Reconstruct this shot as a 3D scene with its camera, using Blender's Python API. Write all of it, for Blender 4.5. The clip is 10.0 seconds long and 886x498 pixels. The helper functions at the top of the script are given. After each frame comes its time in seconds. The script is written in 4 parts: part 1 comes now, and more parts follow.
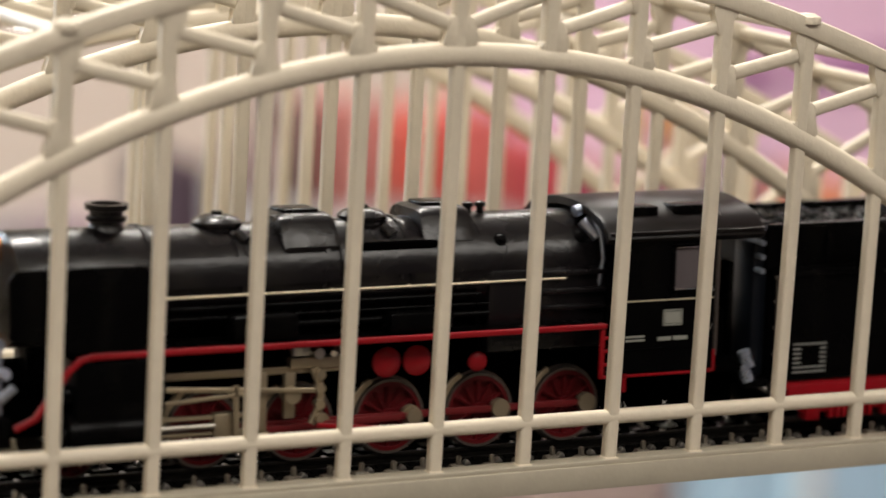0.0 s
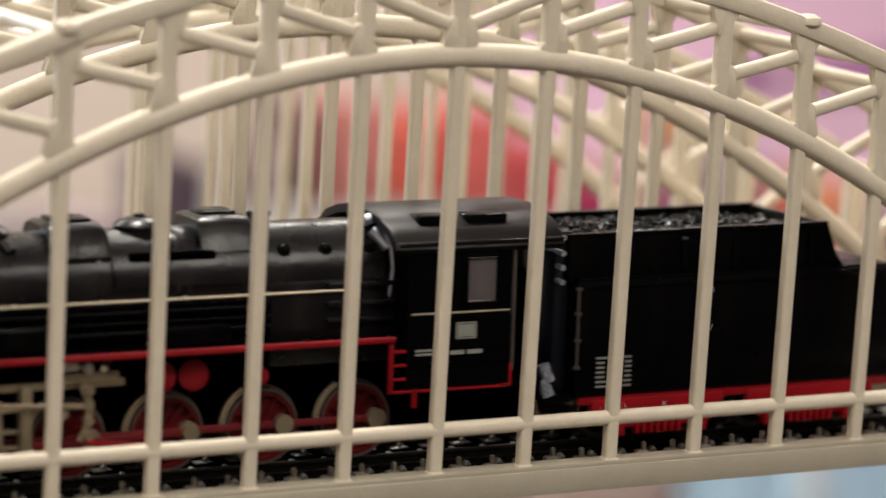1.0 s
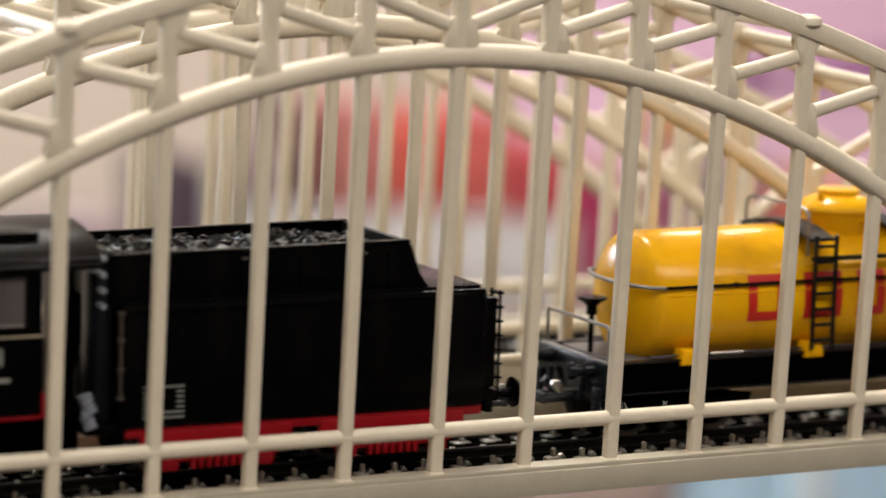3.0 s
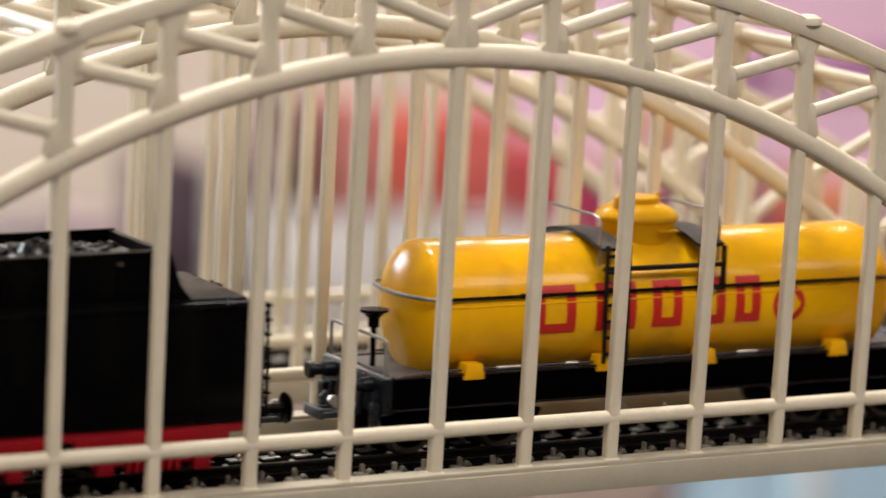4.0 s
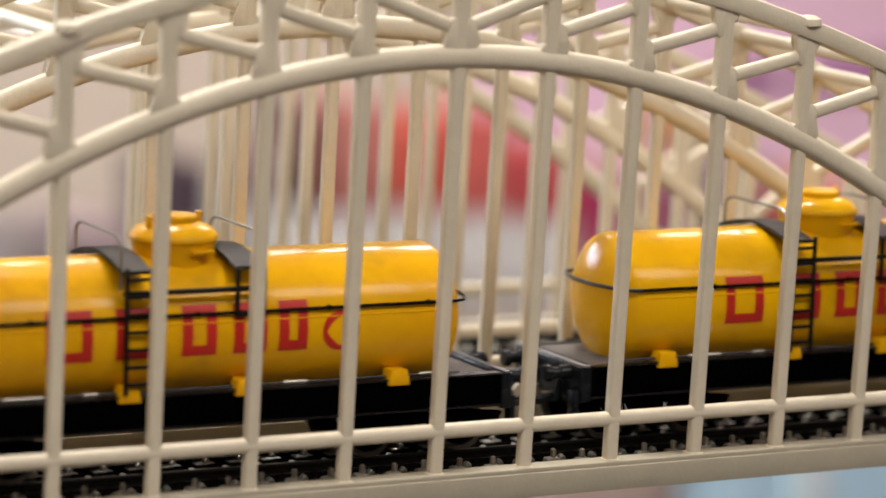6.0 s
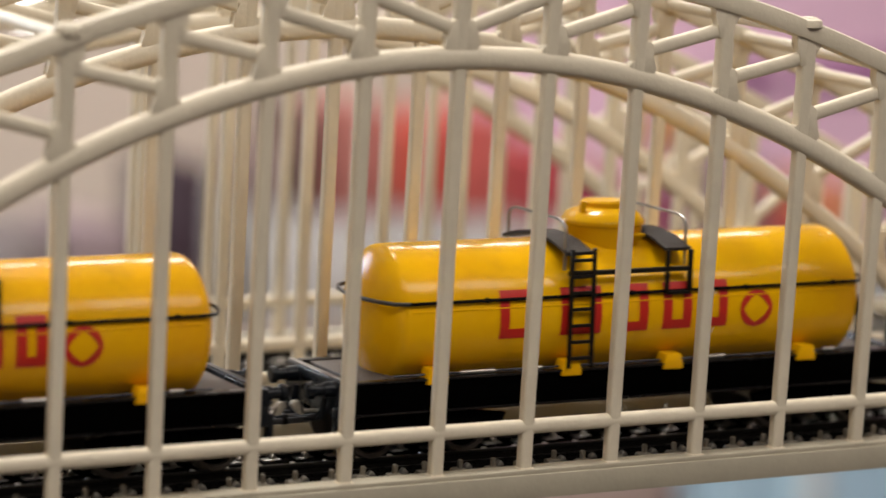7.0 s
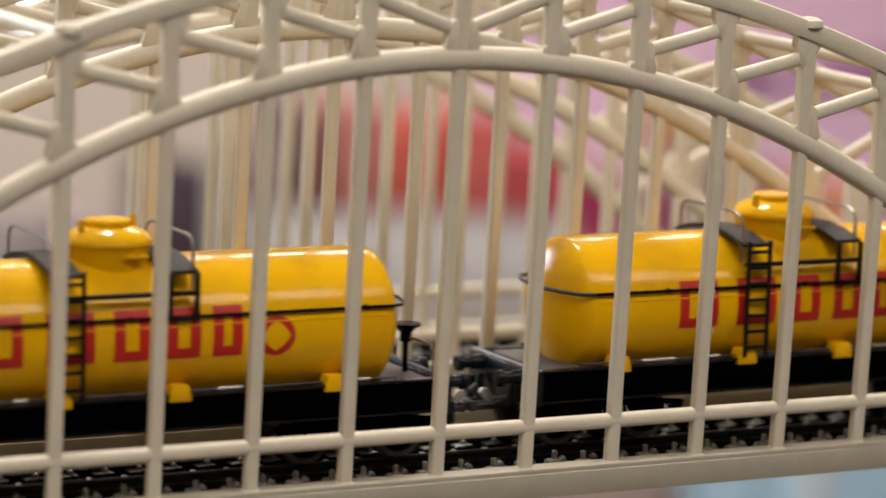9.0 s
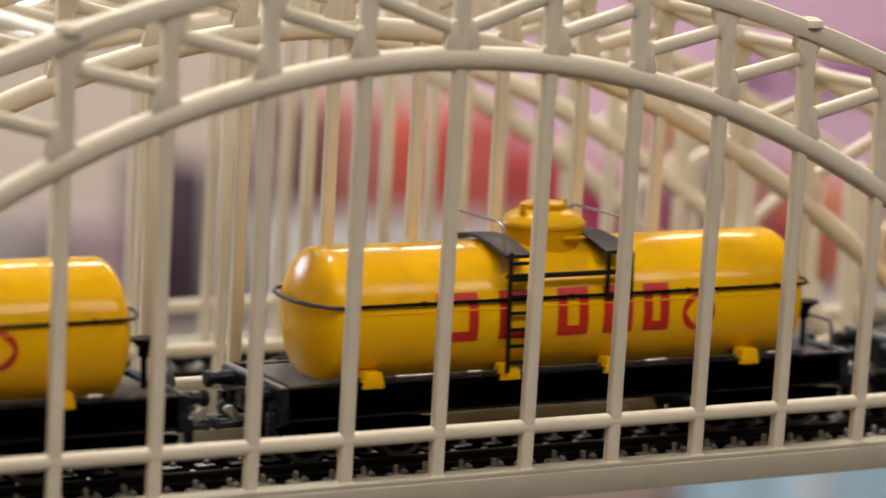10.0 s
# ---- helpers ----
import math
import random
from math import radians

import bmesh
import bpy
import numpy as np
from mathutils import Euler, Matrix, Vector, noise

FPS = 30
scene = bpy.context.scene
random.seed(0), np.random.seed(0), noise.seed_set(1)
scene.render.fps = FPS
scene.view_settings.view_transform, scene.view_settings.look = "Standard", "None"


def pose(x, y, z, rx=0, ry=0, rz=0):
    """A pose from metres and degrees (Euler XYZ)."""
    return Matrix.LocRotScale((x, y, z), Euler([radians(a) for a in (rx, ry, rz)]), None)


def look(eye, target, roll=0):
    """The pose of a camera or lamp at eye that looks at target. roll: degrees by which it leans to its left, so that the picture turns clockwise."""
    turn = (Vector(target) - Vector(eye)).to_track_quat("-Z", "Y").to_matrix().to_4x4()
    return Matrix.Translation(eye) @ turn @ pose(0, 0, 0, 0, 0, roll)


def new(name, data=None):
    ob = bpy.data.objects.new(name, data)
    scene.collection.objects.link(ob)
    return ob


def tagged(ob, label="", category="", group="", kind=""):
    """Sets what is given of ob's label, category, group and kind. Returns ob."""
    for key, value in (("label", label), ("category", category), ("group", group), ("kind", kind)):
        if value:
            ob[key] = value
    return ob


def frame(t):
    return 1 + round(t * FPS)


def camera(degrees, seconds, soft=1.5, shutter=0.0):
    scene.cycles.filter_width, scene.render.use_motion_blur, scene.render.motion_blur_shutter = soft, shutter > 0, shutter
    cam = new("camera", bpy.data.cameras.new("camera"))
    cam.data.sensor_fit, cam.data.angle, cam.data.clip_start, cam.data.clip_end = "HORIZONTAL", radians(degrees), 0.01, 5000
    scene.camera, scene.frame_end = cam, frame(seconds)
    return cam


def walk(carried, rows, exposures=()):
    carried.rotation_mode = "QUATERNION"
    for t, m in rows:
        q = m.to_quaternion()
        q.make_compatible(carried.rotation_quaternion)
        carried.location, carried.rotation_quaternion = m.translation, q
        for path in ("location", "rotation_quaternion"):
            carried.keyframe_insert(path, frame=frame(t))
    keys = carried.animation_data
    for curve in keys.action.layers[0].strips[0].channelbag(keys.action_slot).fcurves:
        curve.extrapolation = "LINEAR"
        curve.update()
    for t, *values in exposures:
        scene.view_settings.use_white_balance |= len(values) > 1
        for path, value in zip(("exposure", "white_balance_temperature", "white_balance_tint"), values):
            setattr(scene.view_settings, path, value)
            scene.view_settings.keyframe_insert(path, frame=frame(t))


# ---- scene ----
S = 0.0192                       # one bay of the bridge, in metres
cam = camera(16.226, 10.0, soft=1.7, shutter=0.4)
cam.data.dof.use_dof = True
cam.data.dof.focus_distance = 0.607
cam.data.dof.aperture_fstop = 10.5
EYE = Vector((-13.7997, -26.6798, 6.3032)) * S


def aim(dx, dy):
    # the camera's turn; dx, dy: small pans in 1/5500 rad
    return Matrix.Translation(EYE) @ CAM_TURN @ pose(0, 0, 0, math.degrees(dy / 5500), math.degrees(dx / 5500), 0)


CAM_TURN = Matrix([[0.889999, 0.039903, -0.454213], [-0.454915, 0.145187, -0.87862], [0.030886, 0.988599, 0.147369]]).to_4x4()
walk(cam, [(0.0, aim(-3.5, -6.5)), (1.0, aim(-3.0, -5.0)), (2.5, aim(-2.0, -4.5)), (5.5, aim(-2.3, -4.0)),
           (7.0, aim(-1.0, -0.3)), (9.0, aim(0, 0)), (10.0, aim(0, 0))],
     exposures=[(0.0, 0.10), (5.5, 0.10), (6.9, -0.21), (10.0, -0.21)])

# ---- light ----
world = bpy.data.worlds.new("room_air")
scene.world = world
world.use_nodes = True
world.node_tree.nodes["Background"].inputs[0].default_value = (1.0, 0.93, 0.85, 1)
world.node_tree.nodes["Background"].inputs[1].default_value = 0.008


def window_light():
    data = bpy.data.lights.new("window_daylight", "AREA")
    data.shape, data.size, data.size_y, data.energy, data.color = "RECTANGLE", 0.74, 0.56, 38, (0.80, 0.90, 1.0)
    new("window_daylight", data).matrix_world = look((-0.95, 2.27, 0.58), (-0.5, 0.0, 0.2))


window_light()


def lamp(name, x, y, z, sx, sy, watts, colour):
    data = bpy.data.lights.new(name, "AREA")
    data.shape, data.size, data.size_y, data.energy, data.color = "RECTANGLE", sx, sy, watts, colour
    ob = new(name, data)
    ob.matrix_world = pose(x, y, z)
    return ob


CEILING = 1.35
WARM = (1.0, 0.95, 0.88)
LAMPS = [(-0.80, -0.80, 1.0, 0.60, 8), (-0.3, 1.75, 0.7, 0.22, 11.5), (1.1, 1.45, 1.2, 0.22, 23), (0.1, 0.55, 0.25, 0.12, 22), (0.55, -1.15, 1.6, 0.50, 16)]
for lx, ly, lsx, lsy, watts in LAMPS:
    lamp("ceiling_lamp_light", lx, ly, CEILING - 0.055, lsx, lsy, watts, WARM)


# ---- materials ----
def material(name, colour, rough=0.5, metal=0.0, vary=0.12, scale=40.0, bump=0.0, bump_scale=400.0, second=None,
             coat=0.0, dirt=0.0, glow=0.0, random_tint=0.0, spec=0.5):
    m = bpy.data.materials.new(name)
    m.use_nodes = True
    n, l = m.node_tree.nodes, m.node_tree.links
    b = n["Principled BSDF"]
    b.inputs["Metallic"].default_value = metal
    b.inputs["Specular IOR Level"].default_value = spec
    b.inputs["Coat Weight"].default_value = coat
    tc = n.new("ShaderNodeTexCoord")
    n1 = n.new("ShaderNodeTexNoise")
    n1.inputs["Scale"].default_value, n1.inputs["Detail"].default_value = scale, 6
    n2 = n.new("ShaderNodeTexNoise")
    n2.inputs["Scale"].default_value, n2.inputs["Detail"].default_value = scale * 9, 3
    l.new(tc.outputs["Object"], n1.inputs["Vector"])
    l.new(tc.outputs["Object"], n2.inputs["Vector"])
    add = n.new("ShaderNodeMath")
    add.operation = "MULTIPLY_ADD"
    add.inputs[1].default_value = 0.35
    l.new(n2.outputs["Fac"], add.inputs[0])
    l.new(n1.outputs["Fac"], add.inputs[2])
    ramp = n.new("ShaderNodeMapRange")
    ramp.inputs["From Min"].default_value, ramp.inputs["From Max"].default_value = 0.4, 0.95
    l.new(add.outputs[0], ramp.inputs["Value"])
    mix = n.new("ShaderNodeMix")
    mix.data_type = "RGBA"
    c2 = second or [c * (1 - vary) for c in colour]
    mix.inputs["A"].default_value = (*colour, 1)
    mix.inputs["B"].default_value = (*c2, 1)
    l.new(ramp.outputs[0], mix.inputs["Factor"])
    out = mix.outputs["Result"]
    if random_tint:
        info = n.new("ShaderNodeObjectInfo")
        hsv = n.new("ShaderNodeHueSaturation")
        mr = n.new("ShaderNodeMapRange")
        mr.inputs["To Min"].default_value, mr.inputs["To Max"].default_value = 1 - random_tint, 1 + random_tint
        l.new(info.outputs["Random"], mr.inputs["Value"])
        l.new(mr.outputs[0], hsv.inputs["Value"])
        l.new(out, hsv.inputs["Color"])
        out = hsv.outputs["Color"]
    if dirt:
        n3 = n.new("ShaderNodeTexNoise")
        n3.inputs["Scale"].default_value, n3.inputs["Detail"].default_value = scale * 2.3, 8
        l.new(tc.outputs["Object"], n3.inputs["Vector"])
        r3 = n.new("ShaderNodeMapRange")
        r3.inputs["From Min"].default_value, r3.inputs["From Max"].default_value = 0.55, 0.72
        r3.inputs["To Max"].default_value = dirt
        l.new(n3.outputs["Fac"], r3.inputs["Value"])
        m3 = n.new("ShaderNodeMix")
        m3.data_type = "RGBA"
        m3.inputs["B"].default_value = (0.09, 0.06, 0.035, 1)
        l.new(r3.outputs[0], m3.inputs["Factor"])
        l.new(out, m3.inputs["A"])
        out = m3.outputs["Result"]
    l.new(out, b.inputs["Base Color"])
    rr = n.new("ShaderNodeMapRange")
    rr.inputs["To Min"].default_value, rr.inputs["To Max"].default_value = max(0.03, rough - 0.08), min(1, rough + 0.1)
    l.new(n1.outputs["Fac"], rr.inputs["Value"])
    l.new(rr.outputs[0], b.inputs["Roughness"])
    if bump:
        n4 = n.new("ShaderNodeTexNoise")
        n4.inputs["Scale"].default_value = bump_scale
        l.new(tc.outputs["Object"], n4.inputs["Vector"])
        bp = n.new("ShaderNodeBump")
        bp.inputs["Strength"].default_value, bp.inputs["Distance"].default_value = bump, 0.0004
        l.new(n4.outputs["Fac"], bp.inputs["Height"])
        l.new(bp.outputs[0], b.inputs["Normal"])
    if glow:
        b.inputs["Emission Color"].default_value = (*colour, 1)
        b.inputs["Emission Strength"].default_value = glow
    return m


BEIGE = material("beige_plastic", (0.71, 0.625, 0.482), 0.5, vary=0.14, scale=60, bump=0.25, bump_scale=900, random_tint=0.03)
# Deck beige, set darker than BEIGE to hold the shade on the deck's front face.
BEIGE_DECK = material("shaded_beige_deck_plastic", (0.42, 0.375, 0.285), 0.5, vary=0.14, scale=90, bump=0.12, bump_scale=900)
BLACK = material("satin_black_paint", (0.0018, 0.0016, 0.0017), 0.26, spec=0.06, vary=0.35, scale=70, bump=0.12, bump_scale=1500)
BOILER = material("satin_black_boiler_paint", (0.0050, 0.0037, 0.0042), 0.27, spec=0.34, vary=0.4, scale=50, bump=0.2, bump_scale=700)
BLACK_MATT = material("dull_black_paint", (0.0013, 0.0012, 0.0012), 0.5, spec=0.0, vary=0.3, scale=70, bump=0.2, bump_scale=1200)
ROOF_GREY = material("sooty_grey_paint", (0.0085, 0.0062, 0.0058), 0.36, spec=0.17, vary=0.3, scale=80)
ROD_RED = material("dull_red_rod_paint", (0.15, 0.012, 0.014), 0.4, spec=0.3, vary=0.3, scale=90)
RED = material("red_paint", (0.28, 0.005, 0.010), 0.35, spec=0.25, vary=0.2, scale=80)
RED_DARK = material("dark_red_wheel_paint", (0.10, 0.005, 0.007), 0.45, spec=0.2, vary=0.25, scale=80)
STEEL = material("bright_steel", (0.62, 0.58, 0.52), 0.32, metal=0.9, vary=0.25, scale=120)
ROD = material("nickel_rod", (0.38, 0.31, 0.21), 0.38, metal=0.7, vary=0.25, scale=120)
RIM = material("grey_wheel_rim", (0.12, 0.10, 0.085), 0.4, metal=0.6, vary=0.25, scale=120)
BRASS = material("pale_brass_wire", (0.75, 0.66, 0.48), 0.35, metal=0.5, vary=0.15, scale=120)
YELLOW = material("yellow_tank_paint", (0.86, 0.48, 0.002), 0.17, vary=0.1, scale=45, second=(0.80, 0.40, 0.002), spec=0.23, dirt=0.12, bump=0.14, bump_scale=130)
YELLOW_DULL = material("dull_yellow_tank_paint", (0.84, 0.45, 0.003), 0.2, vary=0.1, scale=45, second=(0.76, 0.36, 0.004), spec=0.23, dirt=0.18, bump=0.14, bump_scale=130)
LADDER = material("brown_black_paint", (0.010, 0.0072, 0.005), 0.42, spec=0.2, vary=0.35, scale=120, bump=0.2, bump_scale=1200)
TREAD = material("dusty_brown_tread", (0.030, 0.022, 0.018), 0.55, spec=0.2, vary=0.35, scale=150, bump=0.3, bump_scale=1200)
LETTER_RED = material("red_print", (0.58, 0.018, 0.010), 0.4, vary=0.2, scale=200)
PLATE = material("pale_print", (0.30, 0.30, 0.26), 0.5, vary=0.2, scale=300)
DIM_PLATE = material("dull_grey_print", (0.19, 0.19, 0.175), 0.5, vary=0.2, scale=300)
BLUE_BLACK = material("blue_black_gloss_paint", (0.006, 0.0075, 0.011), 0.28, spec=0.24, vary=0.3, scale=80)
COAL = material("coal", (0.0035, 0.0035, 0.0038), 0.26, spec=0.22, vary=0.4, scale=300, bump=0.6, bump_scale=900)
GLASS = material("cab_window_pane", (0.10, 0.085, 0.088), 0.12, vary=0.1, scale=100)
ORANGE = material("amber_lens", (0.85, 0.28, 0.04), 0.2, vary=0.2, scale=300)
SILVER = material("silver_pipe", (0.5, 0.55, 0.65), 0.28, metal=0.8, vary=0.2, scale=200)
SLEEPER = material("dark_sleeper_plastic", (0.004, 0.0036, 0.0032), 0.7, spec=0.0, vary=0.35, scale=200, bump=0.4, bump_scale=1200)
RAIL = material("rail_steel", (0.03, 0.027, 0.024), 0.35, metal=0.9, vary=0.35, scale=150)
DARK_STEEL = material("dark_steel", (0.09, 0.09, 0.10), 0.35, metal=0.8, vary=0.4, scale=150)
WIRE = material("grey_wire", (0.32, 0.31, 0.30), 0.35, metal=0.8, vary=0.2, scale=200)
PLATE_STEEL = material("dull_tin_plate", (0.62, 0.60, 0.56), 0.3, metal=0.6, vary=0.3, scale=150)
# Peg beige is darkened: the train's shade over pegs and strip is in the colour.
PEG = material("shaded_beige_plastic", (0.24, 0.21, 0.165), 0.6, vary=0.45, scale=60, bump=0.2, bump_scale=900)
DUST = material("pale_dust", (0.6, 0.58, 0.54), 0.9, vary=0.1)
DECKING = material("wagon_deck_grey", (0.105, 0.086, 0.076), 0.55, vary=0.3, scale=120, bump=0.3, bump_scale=900)


# ---- mesh tools (in bays; scaled to metres when linked) ----
def box(bm, x0, x1, y0, y1, z0, z1, bevel=0.0, seg=2):
    vs = bmesh.ops.create_cube(bm, size=1.0)["verts"]
    bmesh.ops.scale(bm, vec=(x1 - x0, y1 - y0, z1 - z0), verts=vs)
    bmesh.ops.translate(bm, vec=((x0 + x1) / 2, (y0 + y1) / 2, (z0 + z1) / 2), verts=vs)
    if bevel:
        es = list({e for v in vs for e in v.link_edges})
        bmesh.ops.bevel(bm, geom=es, offset=bevel, segments=seg, affect="EDGES", profile=0.5)


def cyl(bm, p, q, r, r2=None, n=20):
    p, q = Vector(p), Vector(q)
    d = q - p
    m = Matrix.Translation((p + q) / 2) @ d.to_track_quat("Z", "Y").to_matrix().to_4x4()
    bmesh.ops.create_cone(bm, cap_ends=True, segments=n, radius1=r, radius2=r if r2 is None else r2, depth=d.length, matrix=m)


def sweep(bm, pts, w, h, side=(0, 1, 0), n=8, power=2.6):
    """A bar of rounded section (w across 'side', h the other way) along the points."""
    side = Vector(side).normalized()
    rings = []
    for i, p in enumerate(pts):
        p = Vector(p)
        t = (Vector(pts[min(i + 1, len(pts) - 1)]) - Vector(pts[max(i - 1, 0)])).normalized()
        a = (side - t * side.dot(t)).normalized()
        b = t.cross(a)
        ring = []
        for k in range(n):
            c, s = math.cos(2 * math.pi * (k + 0.5) / n), math.sin(2 * math.pi * (k + 0.5) / n)
            e = 2 / power
            u = math.copysign(abs(c) ** e, c) * w / 2
            v = math.copysign(abs(s) ** e, s) * h / 2
            ring.append(bm.verts.new(p + a * u + b * v))
        rings.append(ring)
    for r0, r1 in zip(rings, rings[1:]):
        for k in range(n):
            bm.faces.new((r0[k], r0[(k + 1) % n], r1[(k + 1) % n], r1[k]))
    bm.faces.new(rings[0][::-1])
    bm.faces.new(rings[-1])


def spin(bm, profile, m, n=32):
    """A body of revolution about local z; profile of (radius, z)."""
    rings = []
    for r, z in profile:
        if r < 1e-5:
            rings.append([bm.verts.new(m @ Vector((0, 0, z)))])
        else:
            rings.append([bm.verts.new(m @ Vector((r * math.cos(2 * math.pi * k / n), r * math.sin(2 * math.pi * k / n), z))) for k in range(n)])
    for a, b in zip(rings, rings[1:]):
        for k in range(n):
            j = (k + 1) % n
            if len(a) == 1:
                bm.faces.new((a[0], b[k], b[j]))
            elif len(b) == 1:
                bm.faces.new((a[k], a[j], b[0]))
            else:
                bm.faces.new((a[k], a[j], b[j], b[k]))
    for ring, flip in ((rings[0], True), (rings[-1], False)):
        if len(ring) > 1:
            bm.faces.new(ring[::-1] if flip else ring)


def prism(bm, outline, y0, y1, bevel=0.0):
    """Outline of (x, z), pushed from y0 to y1."""
    a = [bm.verts.new((x, y0, z)) for x, z in outline]
    b = [bm.verts.new((x, y1, z)) for x, z in outline]
    n = len(outline)
    fs = [bm.faces.new(a), bm.faces.new(b[::-1])]
    for k in range(n):
        fs.append(bm.faces.new((a[k], b[k], b[(k + 1) % n], a[(k + 1) % n])))
    if bevel:
        bmesh.ops.bevel(bm, geom=list({e for f in fs for e in f.edges}), offset=bevel, segments=2, affect="EDGES", profile=0.5)


def plate_with_hole(bm, outer, hole, y0, y1):
    """An upright plate from y0 to y1 with a rectangular opening; (x0, x1, z0, z1) each."""
    loops = []
    for y in (y0, y1):
        for x0, x1, z0, z1 in (outer, hole):
            loops.append([bm.verts.new((x, y, z)) for x, z in ((x0, z0), (x1, z0), (x1, z1), (x0, z1))])
    of, hf, ob, hb = loops
    for k in range(4):
        j = (k + 1) % 4
        bm.faces.new((of[k], of[j], hf[j], hf[k]))
        bm.faces.new((ob[k], hb[k], hb[j], ob[j]))
        bm.faces.new((of[k], ob[k], ob[j], of[j]))
        bm.faces.new((hf[k], hf[j], hb[j], hb[k]))


ALONG_X = Matrix(((0, 0, 1, 0), (1, 0, 0, 0), (0, 1, 0, 0), (0, 0, 0, 1)))
ALONG_Y = Matrix(((1, 0, 0, 0), (0, 0, -1, 0), (0, 1, 0, 0), (0, 0, 0, 1)))


def link_mesh(name, bm, mat, smooth=40):
    bm.transform(Matrix.Scale(S, 4))
    bmesh.ops.recalc_face_normals(bm, faces=bm.faces)
    for f in bm.faces:
        f.smooth = True
    for e in bm.edges:
        if len(e.link_faces) == 2 and e.calc_face_angle() > radians(smooth):
            e.smooth = False
    me = bpy.data.meshes.new(name)
    bm.to_mesh(me)
    bm.free()
    me.materials.append(mat)
    return me


def part(name, bm, mat, parent, label="", at=None, smooth=40):
    me = bm if isinstance(bm, bpy.types.Mesh) else link_mesh(name, bm, mat, smooth)
    ob = new(name, me)
    ob.parent = parent
    if at is not None:
        ob.matrix_basis = at
    return tagged(ob, label)


def thing(name, label, category, group="", kind="", at=None):
    ob = new(name)
    ob.empty_display_size = 0.01
    if at is not None:
        ob.matrix_basis = at
    return tagged(ob, label, category, group, kind)


def one(name, bm, mat, label, category="", group="", kind="", at=None, smooth=40):
    ob = new(name, bm if isinstance(bm, bpy.types.Mesh) else link_mesh(name, bm, mat, smooth))
    if at is not None:
        ob.matrix_basis = at
    return tagged(ob, label, category, group, kind)


def at_bay(x, y, z, rx=0, ry=0, rz=0):
    return pose(x * S, y * S, z * S, rx, ry, rz)


B = bmesh.new
# ---- the room ----
LIGHT_WALL = material("beige_wall_paint", (0.66, 0.57, 0.49), 0.8, vary=0.08, scale=3)
DARK_WALL = material("dark_curtain", (0.09, 0.08, 0.08), 0.9, vary=0.3, scale=3)
LILAC_WALL = material("lilac_wall_paint", (0.88, 0.585, 0.76), 0.8, vary=0.1, scale=3)
FLOOR_MAT = material("dark_floor_covering", (0.09, 0.08, 0.075), 0.7, vary=0.25, scale=6)
CEIL_MAT = material("white_ceiling_paint", (0.78, 0.75, 0.70), 0.85, vary=0.06, scale=3)
TABLE_MAT = material("dark_layout_board", (0.16, 0.14, 0.12), 0.6, vary=0.2, scale=10)
FLOOR_Z = -1.12


def slab(name, x0, x1, y0, y1, z0, z1, mat, label):
    bm = B()
    box(bm, x0 / S, x1 / S, y0 / S, y1 / S, z0 / S, z1 / S)
    return one(name, bm, mat, label, kind="structure")


slab("floor", -2.4, 3.4, -2.2, 2.4, FLOOR_Z - 0.1, FLOOR_Z, FLOOR_MAT, "dark floor covering of the exhibition room")
slab("ceiling", -2.4, 3.4, -2.2, 2.4, CEILING, CEILING + 0.1, CEIL_MAT, "white painted ceiling with light panels")
WX0, WX1, WZ0, WZ1 = -1.36, -0.54, 0.26, 0.90
slab("wall_back_beige", WX1, 1.216, 2.3, 2.4, FLOOR_Z, CEILING, LIGHT_WALL, "plain beige painted wall")
slab("wall_back_side", -2.4, WX0, 2.3, 2.4, FLOOR_Z, CEILING, LIGHT_WALL, "plain beige painted wall")
slab("wall_back_under_window", WX0, WX1, 2.3, 2.4, FLOOR_Z, WZ0, LIGHT_WALL, "plain beige painted wall under a window")
slab("wall_back_over_window", WX0, WX1, 2.3, 2.4, WZ1, CEILING, LIGHT_WALL, "plain beige painted wall over a window")
WHITE_WOOD = material("white_window_paint", (0.78, 0.77, 0.74), 0.4, vary=0.08, scale=10)
win = thing("window_1", "white framed window letting in cool daylight", "window", kind="structure", at=pose((WX0 + WX1) / 2, 2.34, WZ0))
wx, wz = (WX1 - WX0) / 2 / S, (WZ1 - WZ0) / S
for a0, a1, c0, c1 in ((-wx, wx, 0, 2), (-wx, wx, wz - 2, wz), (-wx, -wx + 2, 2, wz - 2), (wx - 2, wx, 2, wz - 2), (-1, 1, 2, wz - 2)):
    bm = B()
    box(bm, a0, a1, -1.2, 1.2, c0, c1, 0.15)
    part("window_frame", bm, WHITE_WOOD, win)
PANE = bpy.data.materials.new("window_glass")
PANE.use_nodes = True
PANE.node_tree.nodes["Principled BSDF"].inputs["Transmission Weight"].default_value = 1.0
PANE.node_tree.nodes["Principled BSDF"].inputs["Roughness"].default_value = 0.02
for a0, a1 in ((-wx + 2, -1), (1, wx - 2)):
    bm = B()
    box(bm, a0, a1, -0.1, 0.1, 2, wz - 2)
    pane = part("pane", bm, PANE, win, "clear glass pane")
    pane.visible_shadow = False
bm = B()
box(bm, -110, 10, 131, 131.5, -20, 80)
one("backdrop", bm, material("daylight_sky", (0.75, 0.87, 1.0), 0.8, vary=0.1, scale=0.5, glow=8.0), "pale bluish daylight outside the window", kind="structure")
slab("wall_back_lilac", 1.216, 3.4, 2.3, 2.4, FLOOR_Z, CEILING, LILAC_WALL, "plain lilac painted wall")
